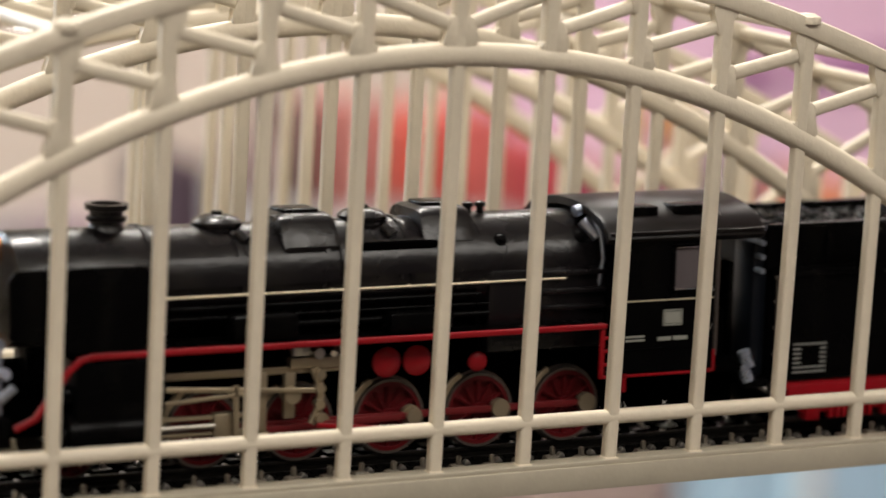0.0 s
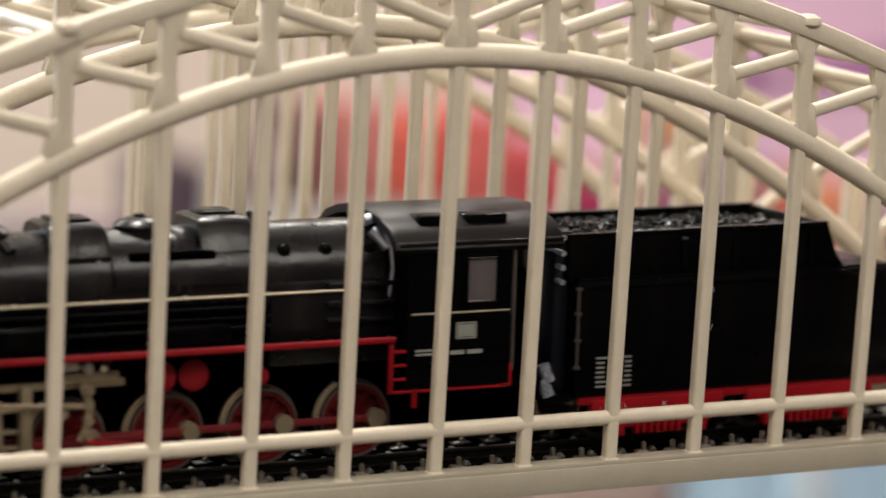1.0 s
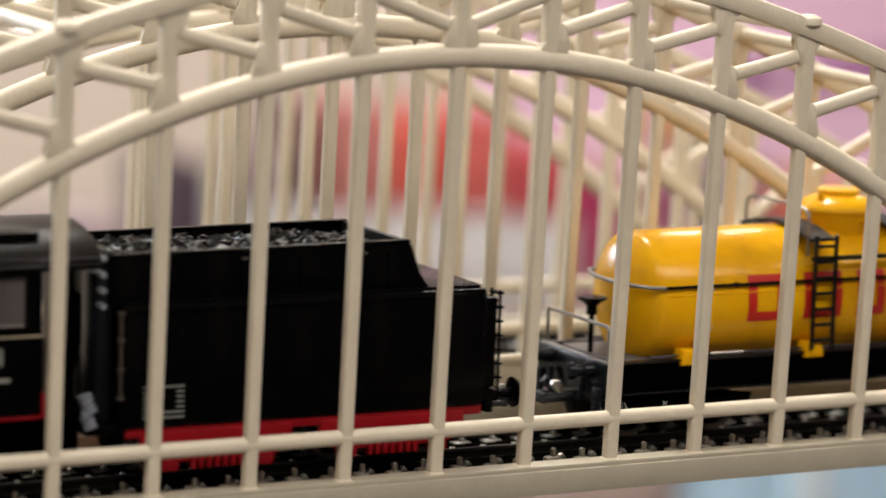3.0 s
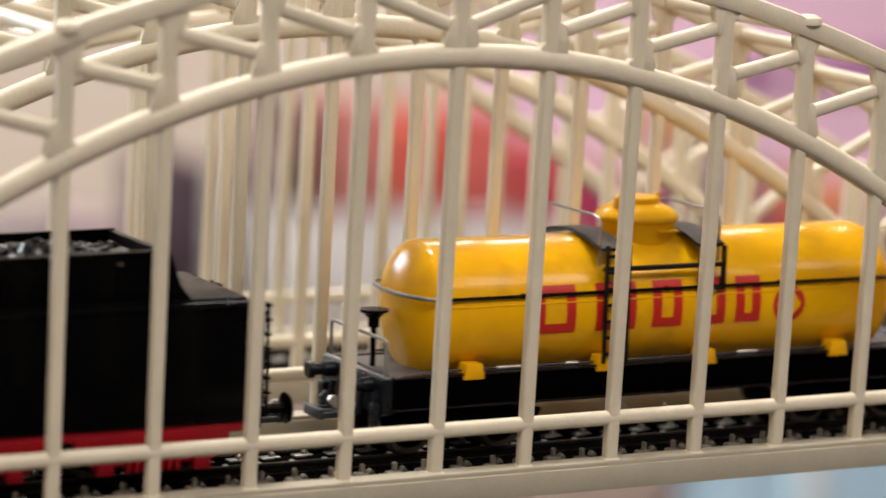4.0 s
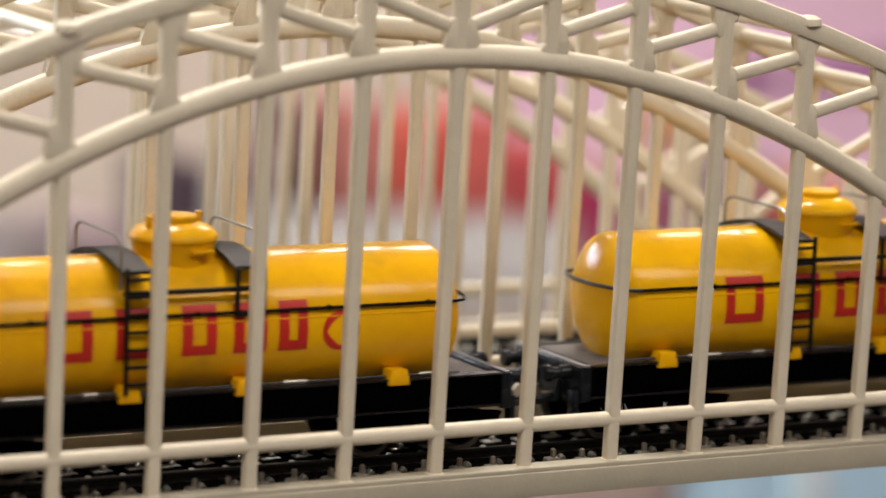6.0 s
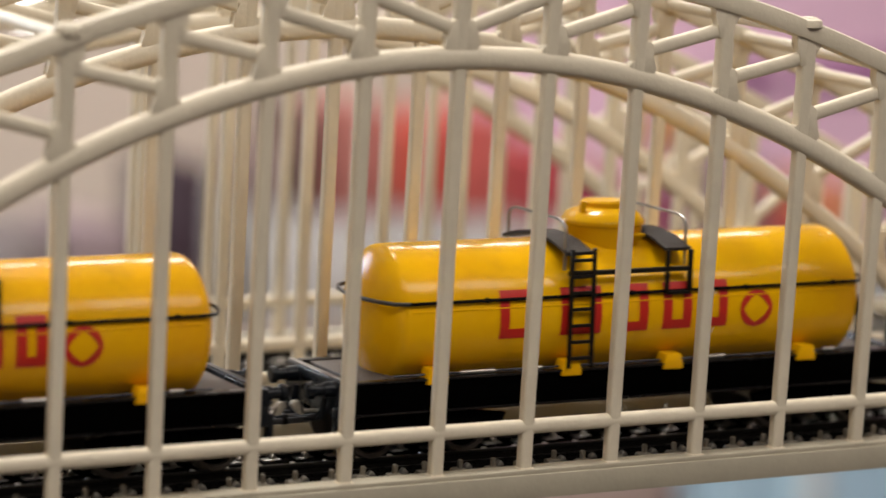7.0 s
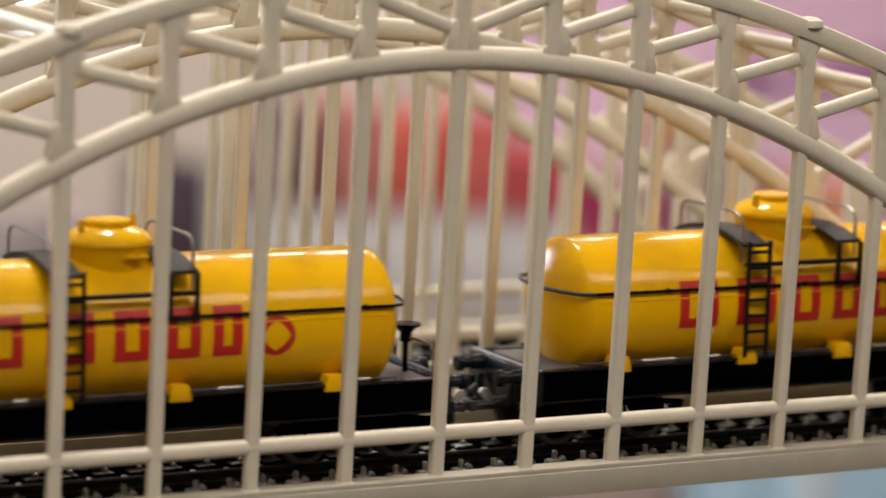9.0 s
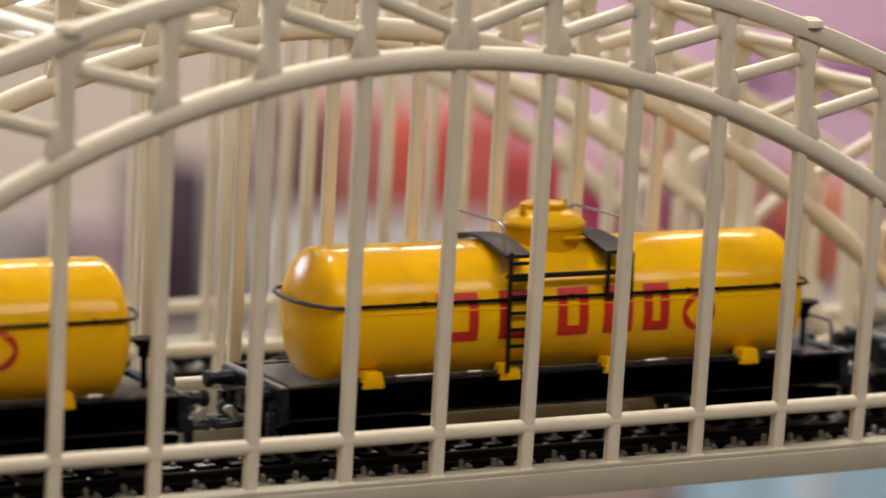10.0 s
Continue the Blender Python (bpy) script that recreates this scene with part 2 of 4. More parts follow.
slab("wall_front", -2.4, 3.4, -2.3, -2.2, FLOOR_Z, CEILING, DARK_WALL, "dark curtained wall")
slab("wall_left", -2.5, -2.4, -2.2, 2.3, FLOOR_Z, CEILING, LIGHT_WALL, "plain beige painted wall")
slab("wall_right", 3.4, 3.5, -2.2, 2.3, FLOOR_Z, CEILING, LILAC_WALL, "plain lilac painted wall")

LAMP_GLASS = material("lamp_diffuser", (1.0, 0.92, 0.82), 0.5, vary=0.02, glow=3.0)
LAMP_FRAME = material("white_lamp_frame", (0.75, 0.74, 0.72), 0.5, vary=0.05)
for lx, ly, lsx, lsy, watts in LAMPS:
    lt = thing("ceiling_light", "long white ceiling light panel, switched on", "ceiling light", "ceiling lights", at=pose(lx, ly, CEILING - 0.05))
    bm = B()
    hx, hy = lsx / 2 / S, lsy / 2 / S
    for sx in (-1, 1):
        box(bm, sx * hx - 0.6, sx * hx + 0.6, -hy - 0.6, hy + 0.6, 0, 2.6, 0.1)
        box(bm, -hx + 0.6, hx - 0.6, sx * hy - 0.6, sx * hy + 0.6, 0, 2.6, 0.1)
    part("frame", bm, LAMP_FRAME, lt)
    bm = B()
    box(bm, -hx + 0.6, hx - 0.6, -hy + 0.6, hy - 0.6, 0.3, 1.0)
    part("diffuser", bm, LAMP_GLASS, lt, "glowing white diffuser")

TABLE_Z = -6.5                   # in bays


def table(name, x0, x1, y0, y1, top, label, mat):
    tb = thing(name, label, "table")
    bm = B()
    box(bm, x0, x1, y0, y1, top - 1.0, top, 0.12)
    part("tabletop", bm, mat, tb)
    for lx in (x0 + 1.5, x1 - 1.5):
        for ly in (y0 + 1.5, y1 - 1.5):
            bm = B()
            box(bm, lx - 1, lx + 1, ly - 1, ly + 1, FLOOR_Z / S, top - 1.0, 0.1)
            part("leg", bm, mat, tb)
    return tb


table("layout_table", -42, 50, -6, 14, TABLE_Z, "dark board table carrying the model railway bridges", TABLE_MAT)
table("display_table", 10, 122, 95, 117, -17.3, "dark display table with coloured cartons behind the bridges", TABLE_MAT)

# ---- the bridges ----
LEAN = 0.0564
END = 8.6


def low(x):
    return 3.744 - 0.0572 * x * x


def high(x):
    return 4.64 - 0.0449 * x * x + 0.0001 * x ** 4


def truss(bridge, y, dz=0.0):
    """One arched side of a bridge: two ribs, posts, diagonals, hangers and a guard rail."""
    def at(x, z):
        return (x, y - LEAN * z, z + dz)

    def plate(bm, outline, front, back, bevel):
        before = set(bm.verts)
        prism(bm, [(a, c + dz) for a, c in outline], y - front, y + back, bevel)
        for v in bm.verts:
            if v not in before:
                v.co.y -= LEAN * (v.co.z - dz)
    n = 64
    xs = [-8.45 + 16.9 * i / n for i in range(n + 1)]
    bm = B()
    sweep(bm, [at(x, low(x) - 0.028) for x in xs], 0.19, 0.240, n=16, power=2.2)
    part("lower_arch", bm, BEIGE, bridge)
    bm = B()
    sweep(bm, [at(x, high(x)) for x in xs], 0.20, 0.21, n=12, power=4)
    part("upper_arch", bm, BEIGE, bridge)
    bm = B()
    sweep(bm, [at(x, -0.009) for x in (-END, 0, END)], 0.130, 0.150, n=16, power=2.4)
    part("guard_rail", bm, BEIGE, bridge)
    for k in range(-8, 9):
        zl, zh = low(k), high(k)
        m = -0.1144 * k
        if zl > 0.2:
            bm = B()
            sweep(bm, [at(k, -0.45), at(k, -0.38), at(k, zl)], 0.125, 0.136, side=(0, 1, 0), n=16, power=4.5)
            # small fillets where the hanger meets the rib
            web = [(-0.125, -0.085), (-0.09, -0.118), (-0.072, -0.14), (-0.062, -0.19), (0.062, -0.19), (0.072, -0.14), (0.09, -0.118), (0.125, -0.085)]
            plate(bm, [(k + a, zl + m * a + c) for a, c in web], 0.046, 0.04, 0.02)
            box(bm, k - 0.085, k + 0.085, y + 0.02 - 0.075, y + 0.02 + 0.085, -0.46 + dz, -0.425 + dz, 0.02)
            part("hanger", bm, BEIGE, bridge)
        bm = B()
        sweep(bm, [at(k, zl), at(k, zh)], 0.14, 0.165, n=16, power=4.5)
        for s in ((1, -1) if k == 0 else ((1,) if k > 0 else (-1,))):
            # gusset between the post, the diagonal's foot and the rib, with a scooped corner
            e = 0.001 * s if k == 0 else 0.0
            inner = -0.05 * s if k else 0.002 * s
            out = [(k + inner, zl), (k + s * 0.20, low(k + s * 0.20) + 0.06), (k + s * 0.165, low(k + s * 0.165) + 0.095), (k + s * 0.15, zl + 0.17), (k + s * 0.155, zl + 0.30), (k + s * 0.11, zl + 0.35), (k + inner, zl + 0.37)]
            plate(bm, out[::s], 0.068 + e, 0.05, 0.025)
            # fillet on the other side of the post's foot
            if k:
                out = [(k - s * 0.04, zl), (k - s * 0.13, low(k - s * 0.13) + 0.075), (k - s * 0.10, low(k - s * 0.10) + 0.105), (k - s * 0.085, zl + 0.15), (k - s * 0.04, zl + 0.18)]
                plate(bm, out[::-s], 0.064, 0.045, 0.014)
        if k:
            s = 1 if k > 0 else -1
            out = [(k + s * 0.04, high(k + s * 0.04)), (k - s * 0.20, high(k - s * 0.20) - 0.04), (k - s * 0.14, zh - 0.13), (k - s * 0.125, zh - 0.22), (k - s * 0.115, zh - 0.36), (k + s * 0.04, zh - 0.38)]
            plate(bm, out[::-s], 0.068, 0.05, 0.025)
            out = [(k, high(k)), (k + s * 0.17, high(k + s * 0.17) - 0.06), (k + s * 0.115, high(k + s * 0.115) - 0.11), (k + s * 0.09, zh - 0.22), (k, zh - 0.26)]
            plate(bm, out[::s], 0.064, 0.045, 0.014)
        part("post", bm, BEIGE, bridge)
    for k in range(0, 8):
        for s in ((1, -1)):
            bm = B()
            p = Vector(at(s * (k + 0.03), low(k) + 0.235))
            q = Vector(at(s * (k + 0.97), high(k + 1) - 0.272))
            sweep(bm, [p, q], 0.12, 0.145, n=14, power=2.6)
            part("diagonal", bm, BEIGE, bridge)
    for s in (-1, 1):
        bm = B()
        sweep(bm, [at(s * END, -0.45), at(s * END, high(END))], 0.22, 0.24, n=12, power=6)
        part("end_post", bm, BEIGE, bridge)


def arch_bridge(y0, y1, label, drop=0.0, rise=0.0):
    """Two arched sides, bracing and deck; drop: how much lower it sits, rise: of the far side over the near one."""
    br = thing("arch_bridge", label, "model bridge", "model arch bridges", at=at_bay(0, 0, -drop))
    truss(br, y0)
    truss(br, y1, rise)
    # wind bracing between the upper ribs
    for k in range(-8, 9):
        z = high(k)
        bm = B()
        sweep(bm, [(k, y0 - LEAN * z, z), (k, y1 - LEAN * z, z + rise)], 0.15, 0.13, side=(1, 0, 0), n=10, power=4)
        part("cross_strut", bm, BEIGE, br)
        if abs(k) == 4:
            for ya, up in ((y0, 0.0), (y1, rise)):
                bm = B()
                spin(bm, [(0.14, -0.05), (0.14, 0.0), (0.13, 0.022), (0.09, 0.038), (0.08, 0.05), (0.04, 0.056), (0, 0.057)], Matrix.Translation((k, ya - LEAN * z, z + 0.09 + up)), 24)
                part("strut_cap", bm, BEIGE, br)
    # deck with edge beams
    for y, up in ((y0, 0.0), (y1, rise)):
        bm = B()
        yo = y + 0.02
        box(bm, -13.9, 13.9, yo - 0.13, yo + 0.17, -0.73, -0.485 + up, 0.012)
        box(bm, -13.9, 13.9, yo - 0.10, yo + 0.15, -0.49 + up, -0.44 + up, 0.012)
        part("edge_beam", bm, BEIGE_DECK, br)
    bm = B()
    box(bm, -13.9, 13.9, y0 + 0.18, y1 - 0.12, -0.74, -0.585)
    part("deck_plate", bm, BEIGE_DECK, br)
    foot = TABLE_Z + drop
    for s in (-1, 1):
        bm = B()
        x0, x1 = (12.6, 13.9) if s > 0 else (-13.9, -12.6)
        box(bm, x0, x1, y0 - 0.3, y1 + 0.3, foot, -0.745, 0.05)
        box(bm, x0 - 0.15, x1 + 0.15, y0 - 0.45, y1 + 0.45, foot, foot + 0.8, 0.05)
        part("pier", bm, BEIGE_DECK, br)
    return br


W1, W2, W3 = 2.79, 5.49, 8.28
REAR_DROP = 0.115
arch_bridge(0.0, W1, "beige plastic arch bridge with a model train crossing", rise=0.065)
arch_bridge(W2, W3, "beige plastic arch bridge standing empty behind another", drop=REAR_DROP)

for x0, x1 in ((-41.8, -13.95), (13.95, 49.8)):
    ap = thing("approach_viaduct", "plain beige viaduct leading on to the arch bridges", "model viaduct", "approach viaducts")
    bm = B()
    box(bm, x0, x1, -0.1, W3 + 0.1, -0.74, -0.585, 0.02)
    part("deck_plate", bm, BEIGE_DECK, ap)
    n = 4
    for i in range(n):
        x = x0 + 1 + (x1 - x0 - 2) * i / (n - 1)
        bm = B()
        box(bm, x - 0.4, x + 0.4, 0.2, W3 - 0.2, TABLE_Z, -0.742, 0.05)
        part("pier", bm, BEIGE_DECK, ap)

# ---- track ----
TRACK = 1.40                     # the track's middle
RAIL_TOP = -0.435


def track(yc, label, drop=0.0):
    tr = thing("railway_track", label, "model track", "model tracks", at=at_bay(0, 0, -drop))
    bm = B()
    box(bm, -41.5, 49.5, yc - 0.92, yc + 0.50, -0.588, -0.572)
    part("track_bed", bm, SLEEPER, tr)
    for y in (yc - 0.47, yc + 0.43):
        bm = B()
        x0, x1 = -41.5, 49.5
        box(bm, x0, x1, y, y + 0.045, RAIL_TOP - 0.05, RAIL_TOP, 0.008)
        box(bm, x0, x1, y + 0.014, y + 0.031, RAIL_TOP - 0.11, RAIL_TOP - 0.04)
        box(bm, x0, x1, y - 0.02, y + 0.065, RAIL_TOP - 0.125, RAIL_TOP - 0.105)
        part("rail", bm, RAIL, tr)
    step = 0.366
    me = None
    stud = None
    wedge = None
    for i in range(-113, 135):
        x = i * step + 0.185
        if me is None:
            bm = B()
            box(bm, -0.085, 0.085, -0.82, 0.82, -0.10, 0.0, 0.012, 1)
            for sy in (-0.56, -0.36, 0.34, 0.54):
                box(bm, -0.05, 0.05, sy - 0.03, sy + 0.03, -0.01, 0.035, 0.008, 1)
            me = link_mesh("sleeper", bm, SLEEPER)
            bm = B()
            box(bm, -0.025, 0.025, -0.04, 0.04, -0.01, 0.03, 0.008, 1)
            stud = link_mesh("contact_stud", bm, STEEL)
            # small steel wedge, added to give the glint seen at the sleepers' edges
            bm = B()
            prism(bm, [(-0.04, 0.0), (0.036, 0.0), (0.036, 0.02), (0.0, 0.055), (-0.03, 0.03)], -0.035, 0.035, 0.006)
            wedge = link_mesh("glint_wedge", bm, STEEL)
            bm = B()
            prism(bm, [(-0.10, -0.02), (0.10, -0.02), (0.115, 0.0), (0.085, 0.014), (-0.10, 0.006)], -0.075, 0.055, 0.003)
            slot = link_mesh("bed_plate", bm, PLATE_STEEL)
        part("sleeper", me, SLEEPER, tr, at=at_bay(x, yc, RAIL_TOP - 0.125))
        part("contact_stud", stud, STEEL, tr, at=at_bay(x, yc, RAIL_TOP - 0.125))
        if abs(i) < 40:
            for dx, dy in ((-0.19, -0.69), (-0.075, 0.34)):
                part("glint_wedge", wedge, STEEL, tr, at=at_bay(x + dx, yc + dy, RAIL_TOP - 0.127))
            part("bed_plate", slot, PLATE_STEEL, tr, at=at_bay(x + step / 2 + 0.08, yc + 0.345, -0.566))
    return tr


track(TRACK, "model railway track with black sleepers on the bridge deck")
track((W2 + W3) / 2, "empty model railway track on the rear bridge deck", REAR_DROP)

# small moulded pegs along the deck's edge
pegs = thing("edge_peg_strip", "row of small beige moulded pegs along the bridge deck edge", "moulded pegs")
bm = B()
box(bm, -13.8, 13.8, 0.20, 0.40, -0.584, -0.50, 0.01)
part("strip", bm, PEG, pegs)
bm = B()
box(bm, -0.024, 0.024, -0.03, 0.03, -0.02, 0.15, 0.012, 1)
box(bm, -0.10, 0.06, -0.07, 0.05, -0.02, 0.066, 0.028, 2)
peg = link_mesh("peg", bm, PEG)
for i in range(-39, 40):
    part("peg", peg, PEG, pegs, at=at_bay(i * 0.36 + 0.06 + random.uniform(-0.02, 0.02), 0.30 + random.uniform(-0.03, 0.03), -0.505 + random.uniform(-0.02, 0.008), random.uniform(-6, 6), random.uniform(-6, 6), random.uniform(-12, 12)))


# a few hairs of dust caught on the bars
random.seed(11)
for px, pz in ((1.93, 0.10), (2.10, 0.10), (2.62, 0.09), (3.05, 2.05), (3.02, 1.25), (3.03, 0.86)):
    fl = B()
    for i in range(5):
        p = Vector((px + random.uniform(-0.08, 0.08), -LEAN * pz - 0.03, pz + random.uniform(-0.02, 0.01)))
        d = Vector((random.uniform(-0.6, 0.6), random.uniform(-0.5, 0.2), random.uniform(0.3, 1.0))).normalized() * random.uniform(0.03, 0.07)
        sweep(fl, [p, p + d * 0.5 + Vector((random.uniform(-0.02, 0.02), 0, 0)), p + d], 0.0035, 0.0035, n=4)
    one("dust_tuft", fl, DUST, "tiny tuft of pale dust on a bridge bar", "dust", "dust tufts", kind="stuff")

# ---- the train ----
YC = TRACK - 0.02


def spoked_wheel(r):
    """Wheel centre, rim and counterweight, turning about y; returns (rim bm, centre bm)."""
    rim = B()
    spin(rim, [(r * 0.93, -0.05), (r * 1.07, -0.05), (r * 1.07, -0.03), (r, -0.03), (r, 0.05), (r * 0.93, 0.05), (r * 0.93, -0.05)], ALONG_Y, 40)
    c = B()
    spin(c, [(r * 0.82, -0.04), (r * 0.94, -0.04), (r * 0.94, 0.04), (r * 0.82, 0.04), (r * 0.82, -0.04)], ALONG_Y, 40)
    spin(c, [(0, -0.045), (r * 0.9, -0.045), (r * 0.9, -0.02), (0, -0.02)], ALONG_Y, 30)
    spin(c, [(0, 0.045), (r * 0.2, 0.045), (r * 0.2, -0.03), (0, -0.03)], ALONG_Y, 20)
    out = [(r * 0.88 * math.cos(a), r * 0.88 * math.sin(a)) for a in [radians(60 + 10 * i) for i in range(7)]]
    prism(c, out, -0.02, 0.035)
    return rim, c


def wheelset(vehicle, x, r, spin_list, spoked=False):
    """An axle with two wheels as one part that turns; poses in the vehicle's space."""
    z = RAIL_TOP + r
    ax = B()
    cyl(ax, (0, -0.43, 0), (0, 0.43, 0), 0.05, n=12)
    hold = part("wheelset", ax, STEEL, vehicle, at=at_bay(x, YC, z))
    for s in (-1, 1):
        if spoked:
            rim, c = spoked_wheel(r)
        else:
            rim, c = B(), B()
            spin(rim, [(r * 0.8, -0.05), (r * 1.09, -0.05), (r * 1.09, -0.03), (r, -0.03), (r, 0.05), (r * 0.8, 0.05), (r * 0.8, -0.05)], ALONG_Y, 28)
            spin(c, [(0, 0.03), (r * 0.3, 0.03), (r * 0.82, 0.0), (r * 0.82, -0.03), (0, -0.03)], ALONG_Y, 24)
        m = at_bay(0, s * 0.43, 0, 0, 0, 0 if s < 0 else 180)
        part("rim", rim, RIM, hold, at=m)
        if spoked:
            sp = B()
            sweep(sp, [(r * 0.15, 0, 0), (r * 0.9, 0, 0)], 0.05, 0.04, side=(0, 1, 0), n=6)
            sp = link_mesh("spoke", sp, RED_DARK)
            for k in range(12):
                part("spoke", sp, RED_DARK, hold, at=at_bay(0, s * 0.43, 0, 0, 30 * k, 0))
        part("wheel_centre", c, RED_DARK if spoked else BLACK_MATT, hold, at=m)
    spin_list.append((hold, x, YC, z, r))
    return hold


SPINNING = []
RODS = []
DRIVERS = [-2.06, -1.04, -0.02, 1.0, 2.016]
DR = 0.385
CRANK = 0.19


def locomotive():
    lo = thing("steam_locomotive", "black model steam locomotive with red running gear on the bridge track", "steam locomotive")
    # frame
    bm = B()
    box(bm, -4.2, 4.0, YC - 0.28, YC + 0.28, -0.05, 0.5, 0.02)
    box(bm, -3.5, 3.95, YC - 0.42, YC + 0.42, 0.36, 0.84, 0.02)
    part("frame", bm, BLACK_MATT, lo)
    bm = B()
    box(bm, 2.45, 4.05, YC - 0.5, YC + 0.5, -0.28, 0.235, 0.03)
    part("ash_pan", bm, BLACK_MATT, lo)
    # boiler, with smokebox door
    bz, R = 1.36, 0.565
    bm = B()
    spin(bm, [(0, -4.15), (0.2, -4.14), (0.40, -4.08), (0.47, -4.02), (0.50, -4.0), (0.555, -3.98), (0.57, -3.93), (0.57, -2.62), (0.56, -2.6), (0.56, 0.1), (0.565, 0.12), (0.565, 0.16), (0.56, 0.18), (0.575, 1.0), (0.575, 2.45), (0, 2.45)],
         Matrix.Translation((0, YC, bz)) @ ALONG_X, 48)
    part("boiler", bm, BOILER, lo)
    for x in (-2.6, -1.7, -0.75, 0.15, 1.0):
        bm = B()
        spin(bm, [(0.55, x - 0.03), (0.582, x - 0.025), (0.582, x + 0.025), (0.55, x + 0.03), (0.55, x - 0.03)], Matrix.Translation((0, YC, bz)) @ ALONG_X, 48)
        part("boiler_band", bm, BOILER, lo)
    # firebox sides and ash pan
    bm = B()
    box(bm, 1.0, 2.42, YC - 0.6, YC + 0.6, 0.55, 1.42, 0.06)
    part("firebox", bm, BOILER, lo)
    for z in (1.0, 1.17, 1.36):
        bm = B()
        box(bm, 1.6, 2.35, YC - 0.66, YC + 0.66, z - 0.025, z + 0.025, 0.015)
        part("firebox_ledge", bm, BOILER, lo)
    # valance with the red edge, sloping down at the front
    for s in (-1, 1):
        bm = B()
        y = YC + s * 0.9
        sweep(bm, [(-4.15, y, 0.18), (-3.95, y, 0.26), (-3.62, y, 0.70), (-3.5, y, 0.80), (-3.38, y, 0.825), (2.22, y, 0.83)], 0.05, 0.06, side=(0, 1, 0), n=8, power=5)
        part("footplate_edge", bm, RED, lo, "red painted footplate edge")
        bm = B()
        box(bm, -3.4, 2.25, min(y, YC + s * 0.35), max(y, YC + s * 0.35), 0.80, 0.85, 0.008)
        part("footplate", bm, BLACK, lo)
        # smoke deflector
        bm = B()
        yy = YC + s * 0.86
        prism(bm, [(-4.2, 1.02), (-4.22, 1.58), (-4.14, 1.68), (-2.84, 1.68), (-2.80, 1.6), (-2.80, 0.86), (-3.3, 0.83), (-3.55, 0.86)], yy - 0.02, yy + 0.02, 0.012)
        part("smoke_deflector", bm, BLACK, lo, "matt black smoke deflector plate")
        for dx in (-3.9, -3.1):
            bm = B()
            cyl(bm, (dx, yy, 1.55), (dx, YC + s * 0.5, 1.6), 0.025, n=8)
            part("deflector_stay", bm, BLACK, lo)
        # handrail along the boiler
        bm = B()
        yh = YC + s * 0.63
        cyl(bm, (-2.55, yh, 1.30), (1.88, yh, 1.305), 0.014, n=8)
        for k in range(6):
            x = -2.5 + k * 0.87
            cyl(bm, (x, yh, 1.30), (x, YC + s * 0.54, 1.30), 0.018, n=6)
        part("handrail", bm, BRASS, lo, "thin pale wire handrail")
        # pipes and boxes under the handrail
        for z, x0, x1, r in ((1.18, -2.5, 0.9, 0.028), (1.08, -2.7, 1.0, 0.02), (0.98, -1.4, 1.0, 0.035)):
            bm = B()
            cyl(bm, (x0, YC + s * 0.6, z), (x1, YC + s * 0.6, z), r, n=10)
            part("pipe", bm, BLACK, lo)
        bm = B()
        box(bm, -0.2, 0.5, YC + s * 0.70 - 0.12, YC + s * 0.70 + 0.12, 0.85, 1.06, 0.03)
        box(bm, -1.9, -1.2, YC + s * 0.70 - 0.13, YC + s * 0.70 + 0.13, 0.85, 1.12, 0.05)
        part("pump", bm, BLACK, lo)
        # air tanks with red ends
        for x, z, r in ((-0.17, 0.55, 0.155), (0.17, 0.55, 0.155), (0.86, 0.50, 0.105)):
            y0 = YC + s * 0.70
            m = Matrix.Translation((x, y0, z)) @ (ALONG_Y if s > 0 else ALONG_Y @ Matrix.Rotation(math.pi, 4, "X"))
            bm = B()
            spin(bm, [(0, -0.02), (r * 0.7, -0.01), (r, 0.02), (r, 0.035), (0, 0.035)], m, 24)
            part("air_tank_end", bm, RED, lo, "bright red round tank end")
            bm = B()
            spin(bm, [(0, 0.036), (r, 0.036), (r, 0.32), (0, 0.32)], m, 24)
            part("air_tank", bm, BLACK_MATT, lo)
        # cylinder block
        bm = B()
        yq = YC + s * 0.70
        box(bm, -3.55, -2.75, yq - 0.2, yq + 0.2, 0.12, 0.78, 0.06)
        cyl(bm, (-3.6, yq + s * 0.03, 0.04), (-2.72, yq + s * 0.03, 0.04), 0.235, n=24)
        cyl(bm, (-3.66, yq + s * 0.03, 0.04), (-2.66, yq + s * 0.03, 0.04), 0.14, n=20)
        cyl(bm, (-3.72, yq + s * 0.03, 0.44), (-2.60, yq + s * 0.03, 0.44), 0.10, n=18)
        part("cylinder", bm, BLACK, lo)
        # slide bars and their bracket
        bm = B()
        box(bm, -2.66, -1.55, yq - 0.02, yq + 0.05, 0.10, 0.14, 0.008)
        box(bm, -2.66, -1.55, yq - 0.02, yq + 0.05, -0.06, -0.02, 0.008)
        box(bm, -1.62, -1.50, yq - 0.06, yq + 0.08, -0.12, 0.55, 0.02)
        box(bm, -2.55, -0.55, yq + 0.0, yq + 0.06, 0.50, 0.575, 0.012)
        box(bm, -1.25, -0.62, yq - 0.04, yq + 0.08, 0.55, 0.66, 0.02)
        box(bm, -1.30, -1.18, yq - 0.02, yq + 0.06, 0.05, 0.52, 0.02)
        cyl(bm, (-1.24, yq + 0.09 * s, 0.3), (-1.24, yq - 0.04 * s, 0.3), 0.09, n=16)
        part("slide_bar_bracket", bm, ROD, lo, "pale nickel slide bars and bracket")
        bm = B()
